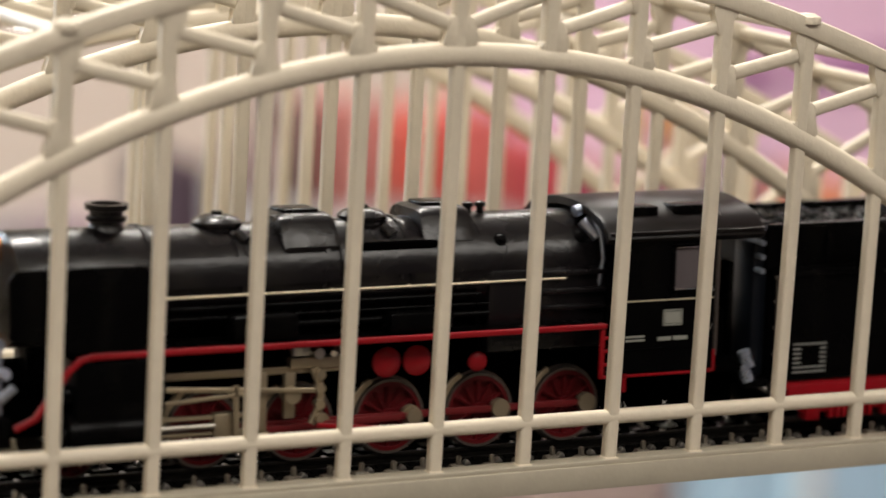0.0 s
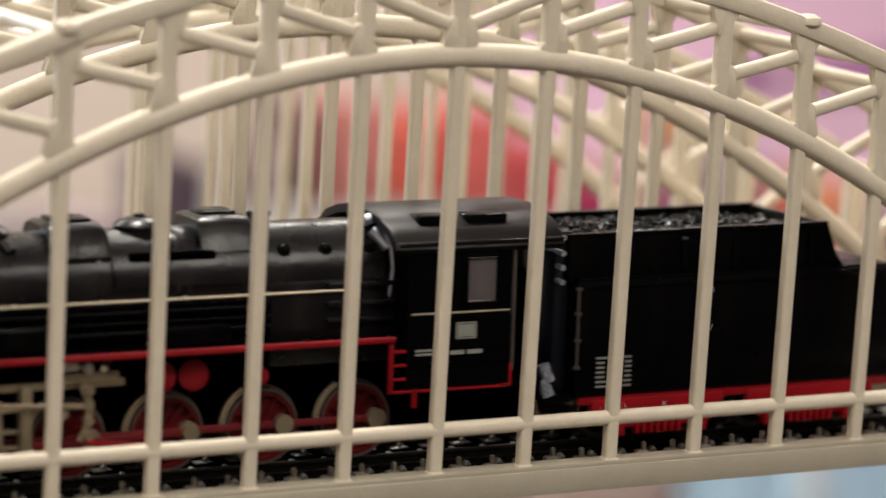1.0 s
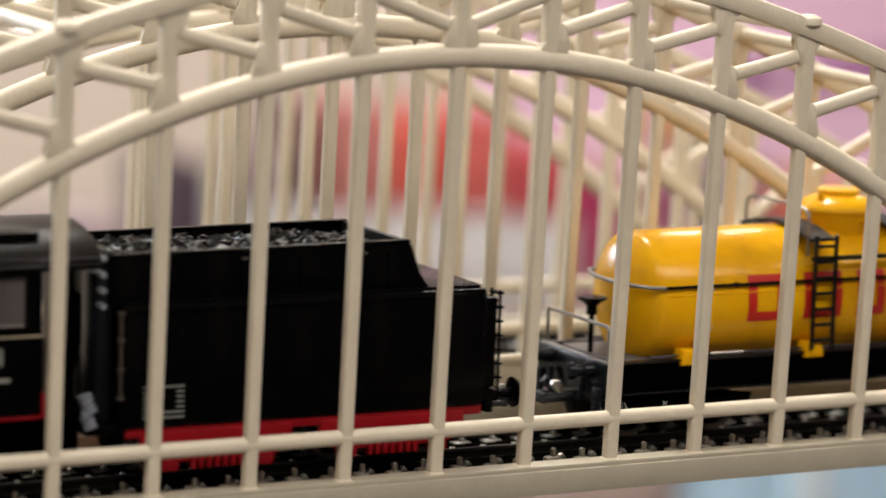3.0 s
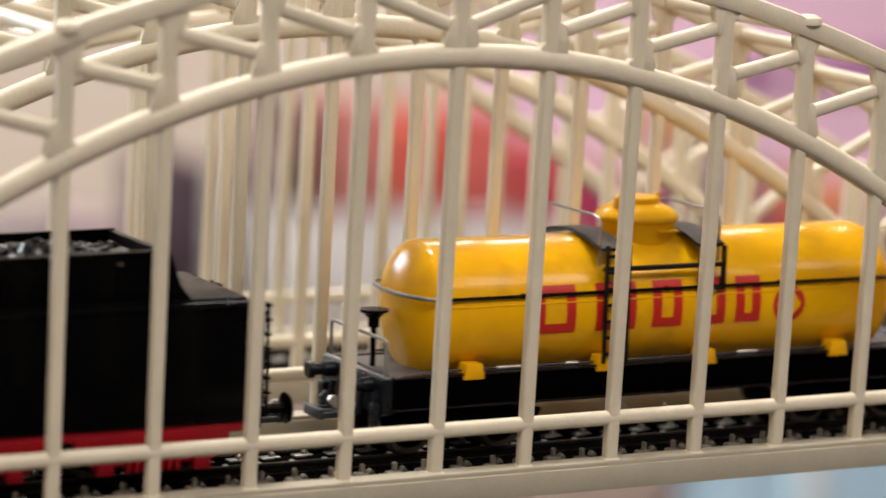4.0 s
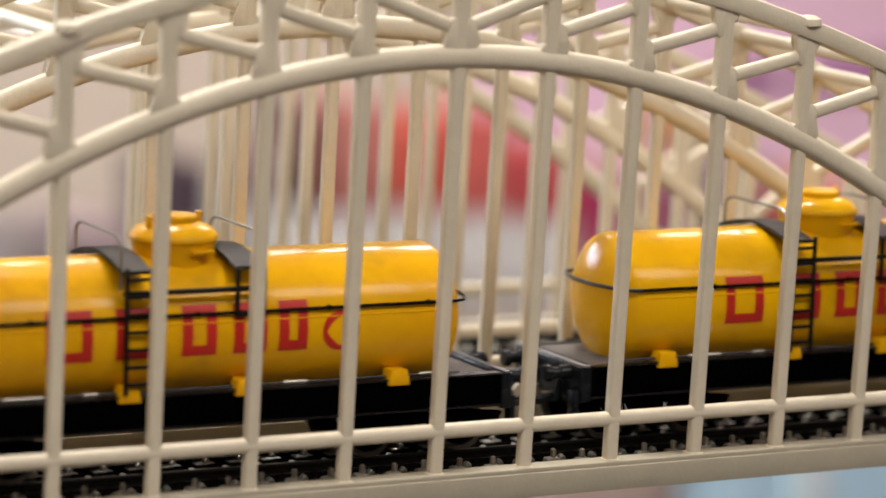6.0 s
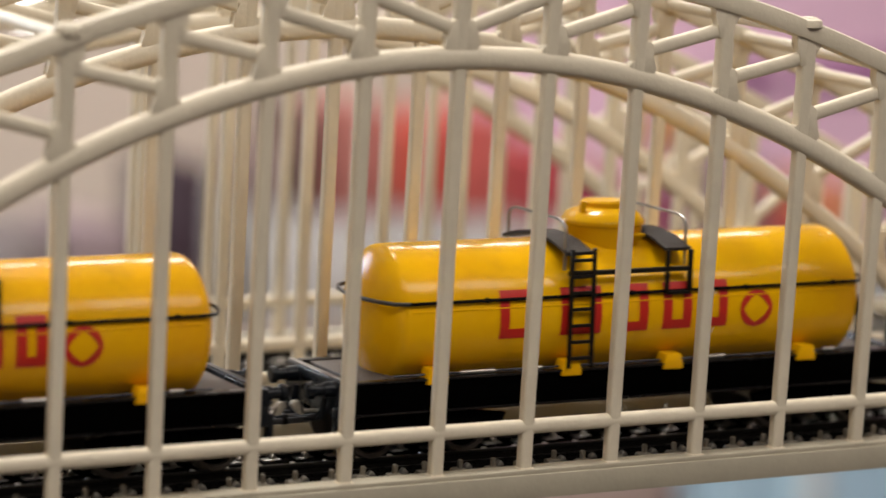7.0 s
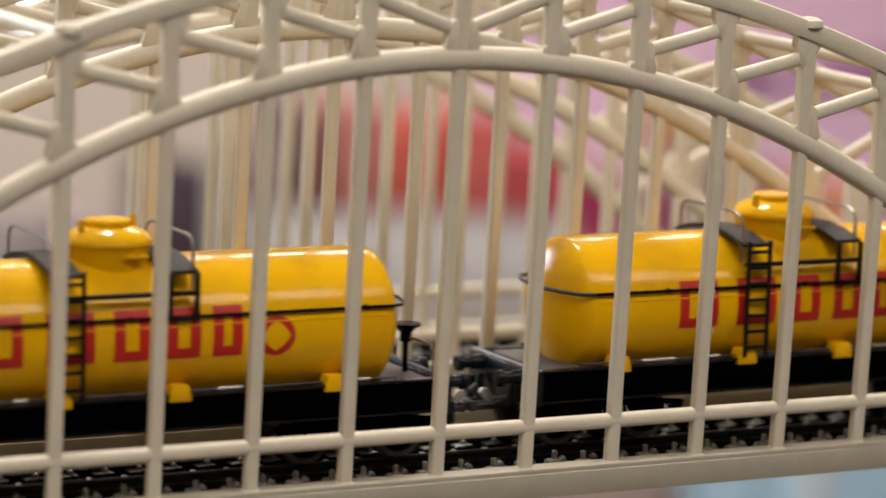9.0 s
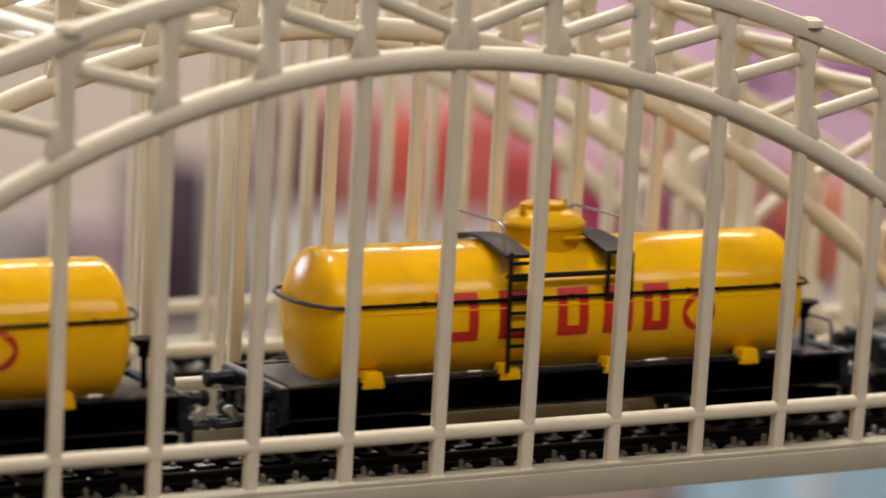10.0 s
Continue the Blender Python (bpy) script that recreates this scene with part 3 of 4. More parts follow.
        sweep(bm, [(-1.02, yq + 0.08 * s, 0.56), (-0.96, yq + 0.08 * s, 0.42), (-0.94, yq + 0.08 * s, 0.28), (-0.97, yq + 0.08 * s, 0.12), (-1.03, yq + 0.08 * s, 0.0)], 0.05, 0.08, side=(0, 1, 0), n=8, power=4)
        for z in (0.50, 0.36, 0.20, 0.06):
            cyl(bm, (-0.96, yq + 0.05 * s, z), (-0.96, yq + 0.14 * s, z), 0.05, n=14)
        part("expansion_link", bm, ROD, lo, "pale nickel expansion link")
        for p, q, th in (((-2.62, 0.44), (-0.98, 0.34), 0.05), ((-2.60, 0.30), (-1.60, 0.36), 0.04), ((-1.86, 0.44), (-1.84, -0.10), 0.06), ((-1.96, -0.12), (-1.5, -0.06), 0.04)):
            bm = B()
            sweep(bm, [(p[0], yq + 0.10 * s, p[1]), (q[0], yq + 0.10 * s, q[1])], 0.035, th, side=(0, 1, 0), n=8, power=5)
            part("valve_rod", bm, ROD, lo, "pale nickel valve rod")
        bm = B()
        box(bm, -1.22, -1.02, yq - 0.02, yq + 0.07, 0.67, 0.77, 0.02)
        cyl(bm, (-0.96, yq + 0.09 * s, 0.70), (-0.96, yq - 0.03 * s, 0.70), 0.055, n=14)
        cyl(bm, (-0.80, yq + 0.08 * s, 0.69), (-0.72, yq - 0.03 * s, 0.73), 0.035, n=12)
        part("lubricator", bm, STEEL, lo, "bright steel lubricator")
        bm = B()
        cyl(bm, (-2.66, yq + 0.03 * s, 0.04), (-1.9, yq + 0.03 * s, 0.04), 0.03, n=10)
        part("piston_rod", bm, STEEL, lo)
        bm = B()
        box(bm, -2.06, -1.82, yq - 0.06, yq + 0.08, -0.07, 0.16, 0.02)
        part("crosshead", bm, ROD, lo, "pale nickel crosshead")
        bm = B()
        sweep(bm, [(-1.0, yq + 0.16 * s, 0.0), (-0.10, yq + 0.16 * s, -0.10)], 0.03, 0.05, side=(0, 1, 0), n=8, power=5)
        part("eccentric_rod", bm, RED, lo, "red eccentric rod")
        # front buffers, lamps
        bm = B()
        spin(bm, [(0, -4.72), (0.15, -4.70), (0.16, -4.67), (0.05, -4.65), (0.05, -4.5), (0.09, -4.5), (0.09, -4.28), (0, -4.28)], Matrix.Translation((0, YC + s * 0.5, 0.12)) @ ALONG_X, 20)
        part("buffer", bm, BLACK, lo)
        bm = B()
        spin(bm, [(0, -4.40), (0.09, -4.38), (0.10, -4.34), (0.10, -4.2), (0, -4.2)], Matrix.Translation((0, YC + s * 0.55, 0.42)) @ ALONG_X, 20)
        part("headlamp", bm, ORANGE, lo, "amber headlamp lens")
        # steps under the cab, with red ladder
        bm = B()
        y = YC + s * 0.88
        box(bm, 2.17, 2.22, y - 0.02, y + 0.02, 0.28, 0.80, 0.008)
        box(bm, 2.44, 2.49, y - 0.02, y + 0.02, 0.12, 0.80, 0.008)
        for z in (0.42, 0.56, 0.70):
            box(bm, 2.2, 2.47, y - 0.02, y + 0.02, z - 0.015, z + 0.015, 0.004)
        box(bm, 2.17, 3.5, y - 0.02, y + 0.02, 0.275, 0.305, 0.006)
        box(bm, 3.42, 3.56, y - 0.02, y + 0.02, 0.28, 0.52, 0.01)
        part("cab_steps", bm, RED, lo, "red painted cab steps")
    # buffer beam
    bm = B()
    box(bm, -4.32, -4.16, YC - 0.85, YC + 0.85, -0.02, 0.28, 0.02)
    part("buffer_beam", bm, BLACK, lo)
    bm = B()
    spin(bm, [(0, -4.30), (0.10, -4.28), (0.11, -4.24), (0.11, -4.0), (0, -4.0)], Matrix.Translation((0, YC, 1.75)) @ ALONG_X, 20)
    part("headlamp", bm, ORANGE, lo, "amber headlamp lens")
    for p, q, r in (((-4.26, -0.74, 0.30), (-4.26, -0.74, 0.92), 0.035), ((-4.30, -0.62, 0.62), (-4.22, -0.84, 0.70), 0.06), ((-4.34, -0.50, 0.80), (-4.20, -0.66, 0.96), 0.05), ((-4.28, -0.86, 0.46), (-4.16, -0.90, 0.58), 0.045)):
        bm = B()
        cyl(bm, (p[0], YC + p[1], p[2]), (q[0], YC + q[1], q[2]), r, n=12)
        part("front_fitting", bm, SILVER, lo, "bluish silver front fitting")
    # chimney
    bm = B()
    spin(bm, [(0.24, -0.08), (0.20, 0.0), (0.165, 0.04), (0.16, 0.08), (0.195, 0.09), (0.20, 0.13), (0.165, 0.14), (0.165, 0.19), (0.21, 0.2), (0.215, 0.26), (0.15, 0.26), (0.13, 0.05), (0, 0.05)], Matrix.Translation((-2.92, YC, 1.90)), 28)
    part("chimney", bm, BOILER, lo)
    # domes and sand boxes along the top
    for x0, x1, h in ((-2.02, -1.50, 0.08), (-0.42, 0.10, 0.10)):
        # round steam domes with a bolted cap
        xc, r = (x0 + x1) / 2, (x1 - x0) / 2
        bm = B()
        spin(bm, [(r * 1.12, -0.22), (r * 1.05, -0.12), (r * 0.92, -0.04), (r * 0.90, 0.0), (r * 0.98, 0.015), (r * 0.98, 0.045), (r * 0.80, 0.085), (r * 0.45, 0.115), (r * 0.22, 0.12), (r * 0.22, 0.15), (0, 0.155)], Matrix.Translation((xc, YC, 1.855 + h * 0.5)), 32)
        part("dome", bm, BOILER, lo)
        for s in (-1, 1):
            bm = B()
            cyl(bm, (xc + 0.10, YC + s * 0.30, 1.86), (xc + 0.16, YC + s * 0.40, 1.78), 0.065, n=14)
            sweep(bm, [(xc + 0.10, YC + s * 0.30, 1.84), (xc + 0.16, YC + s * 0.52, 1.62), (xc + 0.2, YC + s * 0.585, 1.36)], 0.04, 0.04, side=(1, 0, 0), n=8)
            part("dome_valve", bm, BOILER, lo)
    for x0, x1, h in ((-1.22, -0.62, 0.09), (0.33, 0.90, 0.11)):
        # sand boxes that sit on the boiler like a saddle
        top = 1.93 + h
        bm = B()
        rings = []
        for x, g in ((x0, 0.90), (x0 + 0.05, 1.0), (x1 - 0.05, 1.0), (x1, 0.90)):
            prof = [(-0.47, 1.66), (-0.48, 1.72), (-0.43, 1.80), (-0.36, top - 0.08), (-0.29, top - 0.02), (-0.2, top), (0.2, top), (0.29, top - 0.02), (0.36, top - 0.08), (0.43, 1.80), (0.48, 1.72), (0.47, 1.66)]
            rings.append([bm.verts.new((x, YC + a * (0.98 if g < 1 else 1), 1.5 + (z - 1.5) * (0.95 if g < 1 else 1))) for a, z in prof])
        for r0, r1 in zip(rings, rings[1:]):
            for k in range(len(r0)):
                bm.faces.new((r0[k], r0[(k + 1) % len(r0)], r1[(k + 1) % len(r0)], r1[k]))
        bm.faces.new(rings[0])
        bm.faces.new(rings[-1][::-1])
        part("sand_box", bm, BOILER, lo)
        bm = B()
        box(bm, x0 + 0.10, x1 - 0.10, YC - 0.17, YC + 0.17, top - 0.01, top + 0.035, 0.02)
        part("sand_box_lid", bm, BLACK, lo)
    # raised cladding sheets on the boiler's flanks
    for s in (-1, 1):
        for x0, x1, a0, a1 in ((-0.62, 1.06, 6, 42), (-2.5, -0.66, 2, 30)):
            bm = B()
            rows = []
            for i in range(9):
                a = radians(a0 + (a1 - a0) * i / 8)
                cut = 0.10 * max(0.0, 1 - i / 2.0) ** 2
                rows.append([[bm.verts.new((x, YC + s * r * math.cos(a), bz + r * math.sin(a))) for x in (x0, x1 - cut)] for r in (0.594, 0.56)])
            for p, q in zip(rows, rows[1:]):
                bm.faces.new((p[0][0], p[0][1], q[0][1], q[0][0]))
                bm.faces.new((p[0][1], p[1][1], q[1][1], q[0][1]))
                bm.faces.new((p[0][0], q[0][0], q[1][0], p[1][0]))
            for p in (rows[0], rows[-1]):
                bm.faces.new((p[0][0], p[1][0], p[1][1], p[0][1]))
            part("cladding_sheet", bm, BOILER, lo)
    for s in (-1, 1):
        bm = B()
        box(bm, -0.45, 0.45, YC + s * 0.47 - 0.06, YC + s * 0.47 + 0.06, 1.66, 1.74, 0.02)
        part("running_board", bm, BLACK_MATT, lo)
    for x in (1.16, 1.02):
        bm = B()
        spin(bm, [(0.04, 0), (0.04, 0.1), (0.06, 0.1), (0.06, 0.14), (0, 0.16)], Matrix.Translation((x, YC - 0.05, 1.90)), 12)
        part("valve", bm, BOILER, lo)
    for x in (1.19, 1.64, 2.13):
        for s in (-1, 1):
            bm = B()
            a = radians(37)
            d = Vector((0, s * math.cos(a), math.sin(a)))
            p = Vector((x, YC, bz)) + d * 0.56
            cyl(bm, p, p + d * 0.03, 0.075, 0.070, n=16)
            cyl(bm, p + d * 0.03, p + d * 0.055, 0.058, 0.030, n=16)
            part("washout_plug", bm, BLACK, lo)
    # cab
    for s in (-1, 1):
        y = YC + s * 0.88
        bm = B()
        plate_with_hole(bm, (2.36, 3.52, 0.32, 1.76), (3.02, 3.36, 1.17, 1.62), y - 0.025, y + 0.025)
        part("cab_side", bm, BLACK, lo)
    bm = B()
    box(bm, 2.36, 2.41, YC - 0.855, YC + 0.855, 0.8, 1.76, 0.01)
    part("cab_front", bm, BLACK, lo)
    bm = B()
    box(bm, 2.36, 4.1, YC - 0.8, YC + 0.8, 0.24, 0.315, 0.01)
    part("cab_floor", bm, BLACK_MATT, lo)
    bm = B()
    prof = [(-0.96, 1.73), (-0.93, 1.80), (-0.78, 1.92), (-0.5, 2.01), (-0.2, 2.055), (0, 2.06), (0.2, 2.055), (0.5, 2.01), (0.78, 1.92), (0.93, 1.80), (0.96, 1.73)]
    rings = []
    for x in (2.20, 2.24, 4.06, 4.10):
        inset = 0.97 if x in (2.20, 4.10) else 1.0
        rings.append([bm.verts.new((x, YC + a * inset, 1.7 + (z - 1.7) * inset)) for a, z in prof] + [bm.verts.new((x, YC + a * inset * 0.93, 1.7 + (z - 1.76) * 0.9)) for a, z in prof[::-1]])
    for r0, r1 in zip(rings, rings[1:]):
        for k in range(len(r0)):
            bm.faces.new((r0[k], r0[(k + 1) % len(r0)], r1[(k + 1) % len(r0)], r1[k]))
    bm.faces.new(rings[0])
    bm.faces.new(rings[-1][::-1])
    part("cab_roof", bm, ROOF_GREY, lo, "sooty grey curved cab roof")
    for x0, x1 in ((2.55, 2.90), (3.10, 3.54)):
        bm = B()
        box(bm, x0, x1, YC - 0.74, YC - 0.46, 1.88, 2.03, 0.025)
        part("roof_vent", bm, BLACK, lo)
    for s in (-1, 1):
        bm = B()
        box(bm, 2.22, 4.08, YC + s * 0.945 - 0.03, YC + s * 0.945 + 0.03, 1.775, 1.80, 0.008)
        part("rain_strip", bm, ROOF_GREY, lo)
    for s in (-1, 1):
        y = YC + s * 0.88
        bm = B()
        box(bm, 3.03, 3.35, y - 0.01, y + 0.01, 1.18, 1.61)
        part("cab_window", bm, GLASS, lo, "dull grey cab window pane")
        bm = B()
        yo = y + s * 0.03
        for a, b, c, d in ((2.98, 3.40, 1.62, 1.65), (2.98, 3.40, 1.14, 1.17), (2.98, 3.02, 1.14, 1.65), (3.36, 3.40, 1.14, 1.65)):
            box(bm, a, b, yo - 0.012, yo + 0.012, c, d)
        part("window_frame", bm, BLACK, lo)
        bm = B()
        cyl(bm, (3.56, y, 0.45), (3.56, y, 1.68), 0.022, n=8)
        part("grab_rail", bm, RIM, lo)
        bm = B()
        box(bm, 2.40, 3.50, yo - 0.008, yo + 0.004, 1.065, 1.08)
        part("lining", bm, BRASS, lo, "thin pale lining")
        bm = B()
        box(bm, 2.40, 3.50, yo - 0.008, yo + 0.004, 0.555, 0.57)
        part("lining", bm, BLACK, lo)
        bm = B()
        for a, b, c, d in ((2.90, 3.13, 0.955, 0.968), (2.90, 3.13, 0.80, 0.813), (2.90, 2.913, 0.80, 0.968), (3.117, 3.13, 0.80, 0.968), (2.922, 3.108, 0.822, 0.946)):
            box(bm, a, b, yo - 0.008, yo + 0.006, c, d)
        part("emblem_plate", bm, PLATE, lo, "small pale emblem plate")
        bm = B()
        box(bm, 2.84, 3.0, yo - 0.008, yo + 0.006, 0.645, 0.685)
        box(bm, 3.03, 3.2, yo - 0.008, yo + 0.006, 0.645, 0.685)
        box(bm, 2.45, 2.68, yo - 0.008, yo + 0.006, 0.65, 0.67)
        box(bm, 2.45, 2.68, yo - 0.008, yo + 0.006, 0.69, 0.71)
        part("number_plate", bm, PLATE, lo, "plain pale bars on the cab side")
    bm = B()
    cyl(bm, (2.2, YC - 0.38, 1.86), (2.33, YC - 0.50, 1.70), 0.075, n=14)
    cyl(bm, (2.14, YC - 0.30, 1.94), (2.28, YC - 0.30, 1.98), 0.06, n=14)
    sweep(bm, [(2.30, YC - 0.58, 1.2), (2.30, YC - 0.66, 1.5), (2.30, YC - 0.60, 1.75), (2.28, YC - 0.3, 1.98)], 0.04, 0.04, side=(1, 0, 0), n=8)
    part("turbo_generator", bm, SILVER, lo, "bluish silver fitting before the cab")
    # pilot truck
    wheelset(lo, -3.42, 0.25, SPINNING, spoked=True)
    for x in DRIVERS:
        wheelset(lo, x, DR, SPINNING, spoked=True)
    for x in DRIVERS:
        for s in (-1, 1):
            bm = B()
            pts = [(x - 0.44 * math.cos(radians(a)), YC + s * 0.46, RAIL_TOP + DR + 0.44 * math.sin(radians(a))) for a in (0, 12, 24, 36, 48, 60)]
            sweep(bm, pts, 0.06, 0.07, side=(0, 1, 0), n=8, power=4)
            part("brake_shoe", bm, ROD, lo, "pale brake shoe")
    # side rods, near and far
    for s in (-1, 1):
        bm = B()
        for a, b in zip(DRIVERS, DRIVERS[1:]):
            box(bm, a, b, -0.02, 0.02, -0.035, 0.035, 0.008)
        part_y = YC + s * 0.56
        rod = part("side_rod", bm, ROD_RED, lo, "red side rod with bright bearings", at=at_bay(0, part_y, RAIL_TOP + DR))
        for x in DRIVERS:
            bm = B()
            spin(bm, [(0, -0.06), (0.085, -0.06), (0.10, -0.03), (0.10, 0.05), (0, 0.05)], Matrix.Translation((x, 0, 0)) @ ALONG_Y, 20)
            part("bearing", bm, ROD, rod)
        RODS.append((rod, part_y))
        bm = B()
        box(bm, -1.95, 0.0, -0.02, 0.02, -0.035, 0.035, 0.01)
        con = part("connecting_rod", bm, ROD_RED, lo, "red connecting rod with bright ends", at=at_bay(-0.02, part_y + s * 0.06, RAIL_TOP + DR))
        for ex, er in ((0.0, 0.085), (-1.95, 0.07)):
            bm = B()
            cyl(bm, (ex, -0.05, 0), (ex, 0.05, 0), er, n=18)
            part("rod_end", bm, ROD, con, "bright nickel rod end")
        RODS.append((con, part_y + s * 0.06))
    return lo


def tender():
    te = thing("coal_tender", "black model coal tender with a red underframe behind the locomotive", "coal tender")
    bm = B()
    box(bm, 4.32, 8.27, YC - 0.86, YC + 0.86, 0.10, 1.30, 0.045)
    box(bm, 4.36, 8.22, YC - 0.80, YC + 0.80, 1.28, 1.33, 0.015)
    part("water_tank", bm, BLACK, te)
    for s in (-1, 1):
        y = YC + s * 0.73
        bm = B()
        prism(bm, [(4.25, 1.30), (7.72, 1.30), (7.60, 1.36), (7.53, 1.46), (7.44, 1.74), (7.41, 1.80), (4.25, 1.775)], y - 0.03, y + 0.03, 0.01)
        part("bunker_side", bm, BLACK, te)
        bm = B()
        prism(bm, [(4.22, 1.75), (4.22, 1.785), (7.42, 1.81), (7.42, 1.775)], y - 0.045, y + 0.045, 0.01)
        part("bunker_rim", bm, BLACK, te)
    bm = B()
    prism(bm, [(7.45, 1.30), (7.72, 1.30), (7.60, 1.36), (7.53, 1.46), (7.43, 1.795), (7.35, 1.795)], YC - 0.73, YC + 0.73, 0.01)
    part("bunker_back", bm, ROOF_GREY, te, "sooty sloping bunker back")
    bm = B()
    box(bm, 4.22, 4.32, YC - 0.70, YC + 0.70, 1.30, 1.81, 0.02)
    part("bunker_front", bm, BLUE_BLACK, te, "glossy blue-black bunker front")
    random.seed(4)
    bm = B()
    for i in range(420):
        x, y = random.uniform(4.38, 7.22), random.uniform(-0.65, 0.65)
        z = 1.665 + 0.05 * (1 - (y / 0.68) ** 2) + random.uniform(-0.03, 0.02)
        if x > 6.85:
            z -= (x - 6.85) * 0.08
        r = random.uniform(0.04, 0.085)
        vs = bmesh.ops.create_icosphere(bm, subdivisions=1, radius=r)["verts"]
        for v in vs:
            v.co += Vector((random.uniform(-1, 1), random.uniform(-1, 1), random.uniform(-1, 1))) * r * 0.3
        bmesh.ops.translate(bm, vec=(x, YC + y, z), verts=vs)
    box(bm, 4.3, 7.27, YC - 0.69, YC + 0.69, 1.32, 1.66)
    heap = part("coal_load", bm, COAL, te, "heap of shiny black coal", smooth=20)
    tagged(heap, kind="stuff")
    for s in (-1, 1):
        yo = YC + s * 0.87
        for x in (5.0, 5.62, 6.25, 6.9, 7.2):
            bm = B()
            box(bm, x - 0.025, x + 0.025, YC + s * 0.77 - 0.02, YC + s * 0.77 + 0.02, 1.34, 1.68, 0.008)
            part("bunker_rib", bm, BLACK, te)
        for x in (5.62, 6.9):
            bm = B()
            box(bm, x - 0.03, x + 0.03, YC + s * 0.79 - 0.02, YC + s * 0.79 + 0.02, 1.684, 1.71, 0.008)
            part("step_bracket", bm, RIM, te)
        bm = B()
        box(bm, 4.36, 8.2, yo - 0.015, yo + 0.012, 1.235, 1.255, 0.006)
        part("tank_seam", bm, BLACK, te)
        bm = B()
        cyl(bm, (4.31, yo + s * 0.03, 0.40), (4.31, yo + s * 0.03, 1.26), 0.017, n=10)
        for z in (0.42, 0.70, 0.98, 1.24):
            cyl(bm, (4.31, yo + s * 0.03, z - 0.015), (4.31, yo + s * 0.03, z + 0.015), 0.036, n=12)
        part("grab_rail", bm, RIM, te)
        # lettering as plain bars in a frame
        bm = B()
        for z in (0.50, 0.25, 0.20):
            box(bm, 4.56, 4.98, yo - 0.006, yo + 0.006, z - 0.011, z + 0.011)
        for z in (0.45, 0.40, 0.35, 0.30):
            box(bm, 4.56, 4.66, yo - 0.006, yo + 0.006, z - 0.011, z + 0.011)
            box(bm, 4.90, 4.98, yo - 0.006, yo + 0.006, z - 0.011, z + 0.011)
        part("data_panel", bm, DIM_PLATE, te, "small pale data bars")
        # red underframe with axle boxes
        bm = B()
        y = YC + s * 0.79
        for x0, x1 in ((4.55, 6.15), (6.45, 8.05)):
            prism(bm, [(x0, 0.05), (x1, 0.05), (x1, -0.16), (x1 - 0.2, -0.26), (x0 + 0.2, -0.26), (x0, -0.16)], y - 0.04, y + 0.04, 0.01)
            for x in (x0 + 0.3, x1 - 0.3):
                box(bm, x - 0.09, x + 0.09, y - 0.09, y + 0.09, -0.34, -0.08, 0.025)
            for k in range(7):
                x = x0 + 0.55 + k * (x1 - x0 - 1.1) / 6
                box(bm, x - 0.025, x + 0.025, y - 0.07, y + 0.07, -0.33, -0.16, 0.01)
        box(bm, 4.4, 8.25, y - 0.03, y + 0.03, 0.0, 0.098, 0.01)
        part("bogie_frame", bm, RED, te, "red bogie frame with axle boxes")
    for x in (4.86, 5.84, 6.76, 7.74):
        wheelset(te, x, 0.27, SPINNING)
    # front of the tender, seen behind the cab
    bm = B()
    box(bm, 4.0, 4.3, YC - 0.82, YC + 0.82, 0.05, 0.14, 0.02)
    part("footboard", bm, BLACK, te)
    for y in (-0.5, 0.5):
        bm = B()
        box(bm, 4.12, 4.3, YC + y - 0.2, YC + y + 0.2, 0.145, 1.6, 0.04)
        part("front_locker", bm, BLUE_BLACK, te, "glossy blue-black locker")
    for z in (1.30, 1.45, 1.60, 1.76):
        bm = B()
        cyl(bm, (4.16, YC - 0.82, z), (4.16, YC - 0.55, z + 0.01), 0.03, n=8)
        part("step_rung", bm, SILVER, te, "bluish silver step rung")
    for z in (0.3, 0.45):
        bm = B()
        cyl(bm, (4.0, YC - 0.75, z), (4.06, YC - 0.78, z - 0.18), 0.07, n=12)
        part("hose", bm, SILVER, te, "bluish silver connecting hose")
    bm = B()
    box(bm, 8.27, 8.44, YC - 0.76, YC + 0.76, 0.25, 1.18, 0.03)
    box(bm, 8.3, 8.40, YC - 0.8, YC + 0.8, 0.0, 0.25, 0.02)
    for y in (-0.45, 0.45):
        spin(bm, [(0, 8.85), (0.15, 8.83), (0.16, 8.80), (0.05, 8.78), (0.05, 8.6), (0.08, 8.6), (0.08, 8.4), (0, 8.4)], Matrix.Translation((0, YC + y, 0.12)) @ ALONG_X, 18)
    part("rear_beam", bm, BLACK, te)
    for y in (-0.62, 0.62):
        bm = B()
        for dy in (-0.09, 0.09):
            box(bm, 8.47, 8.50, YC + y + dy - 0.012, YC + y + dy + 0.012, 0.12, 1.24, 0.006)
        for k in range(8):
            box(bm, 8.455, 8.53, YC + y - 0.10, YC + y + 0.10, 0.18 + k * 0.145, 0.205 + k * 0.145, 0.006)
        box(bm, 8.43, 8.50, YC + y - 0.02, YC + y + 0.02, 1.10, 1.14, 0.006)
        part("rear_ladder", bm, BLACK, te)
    coupler(te, 8.4, 1)
    return te


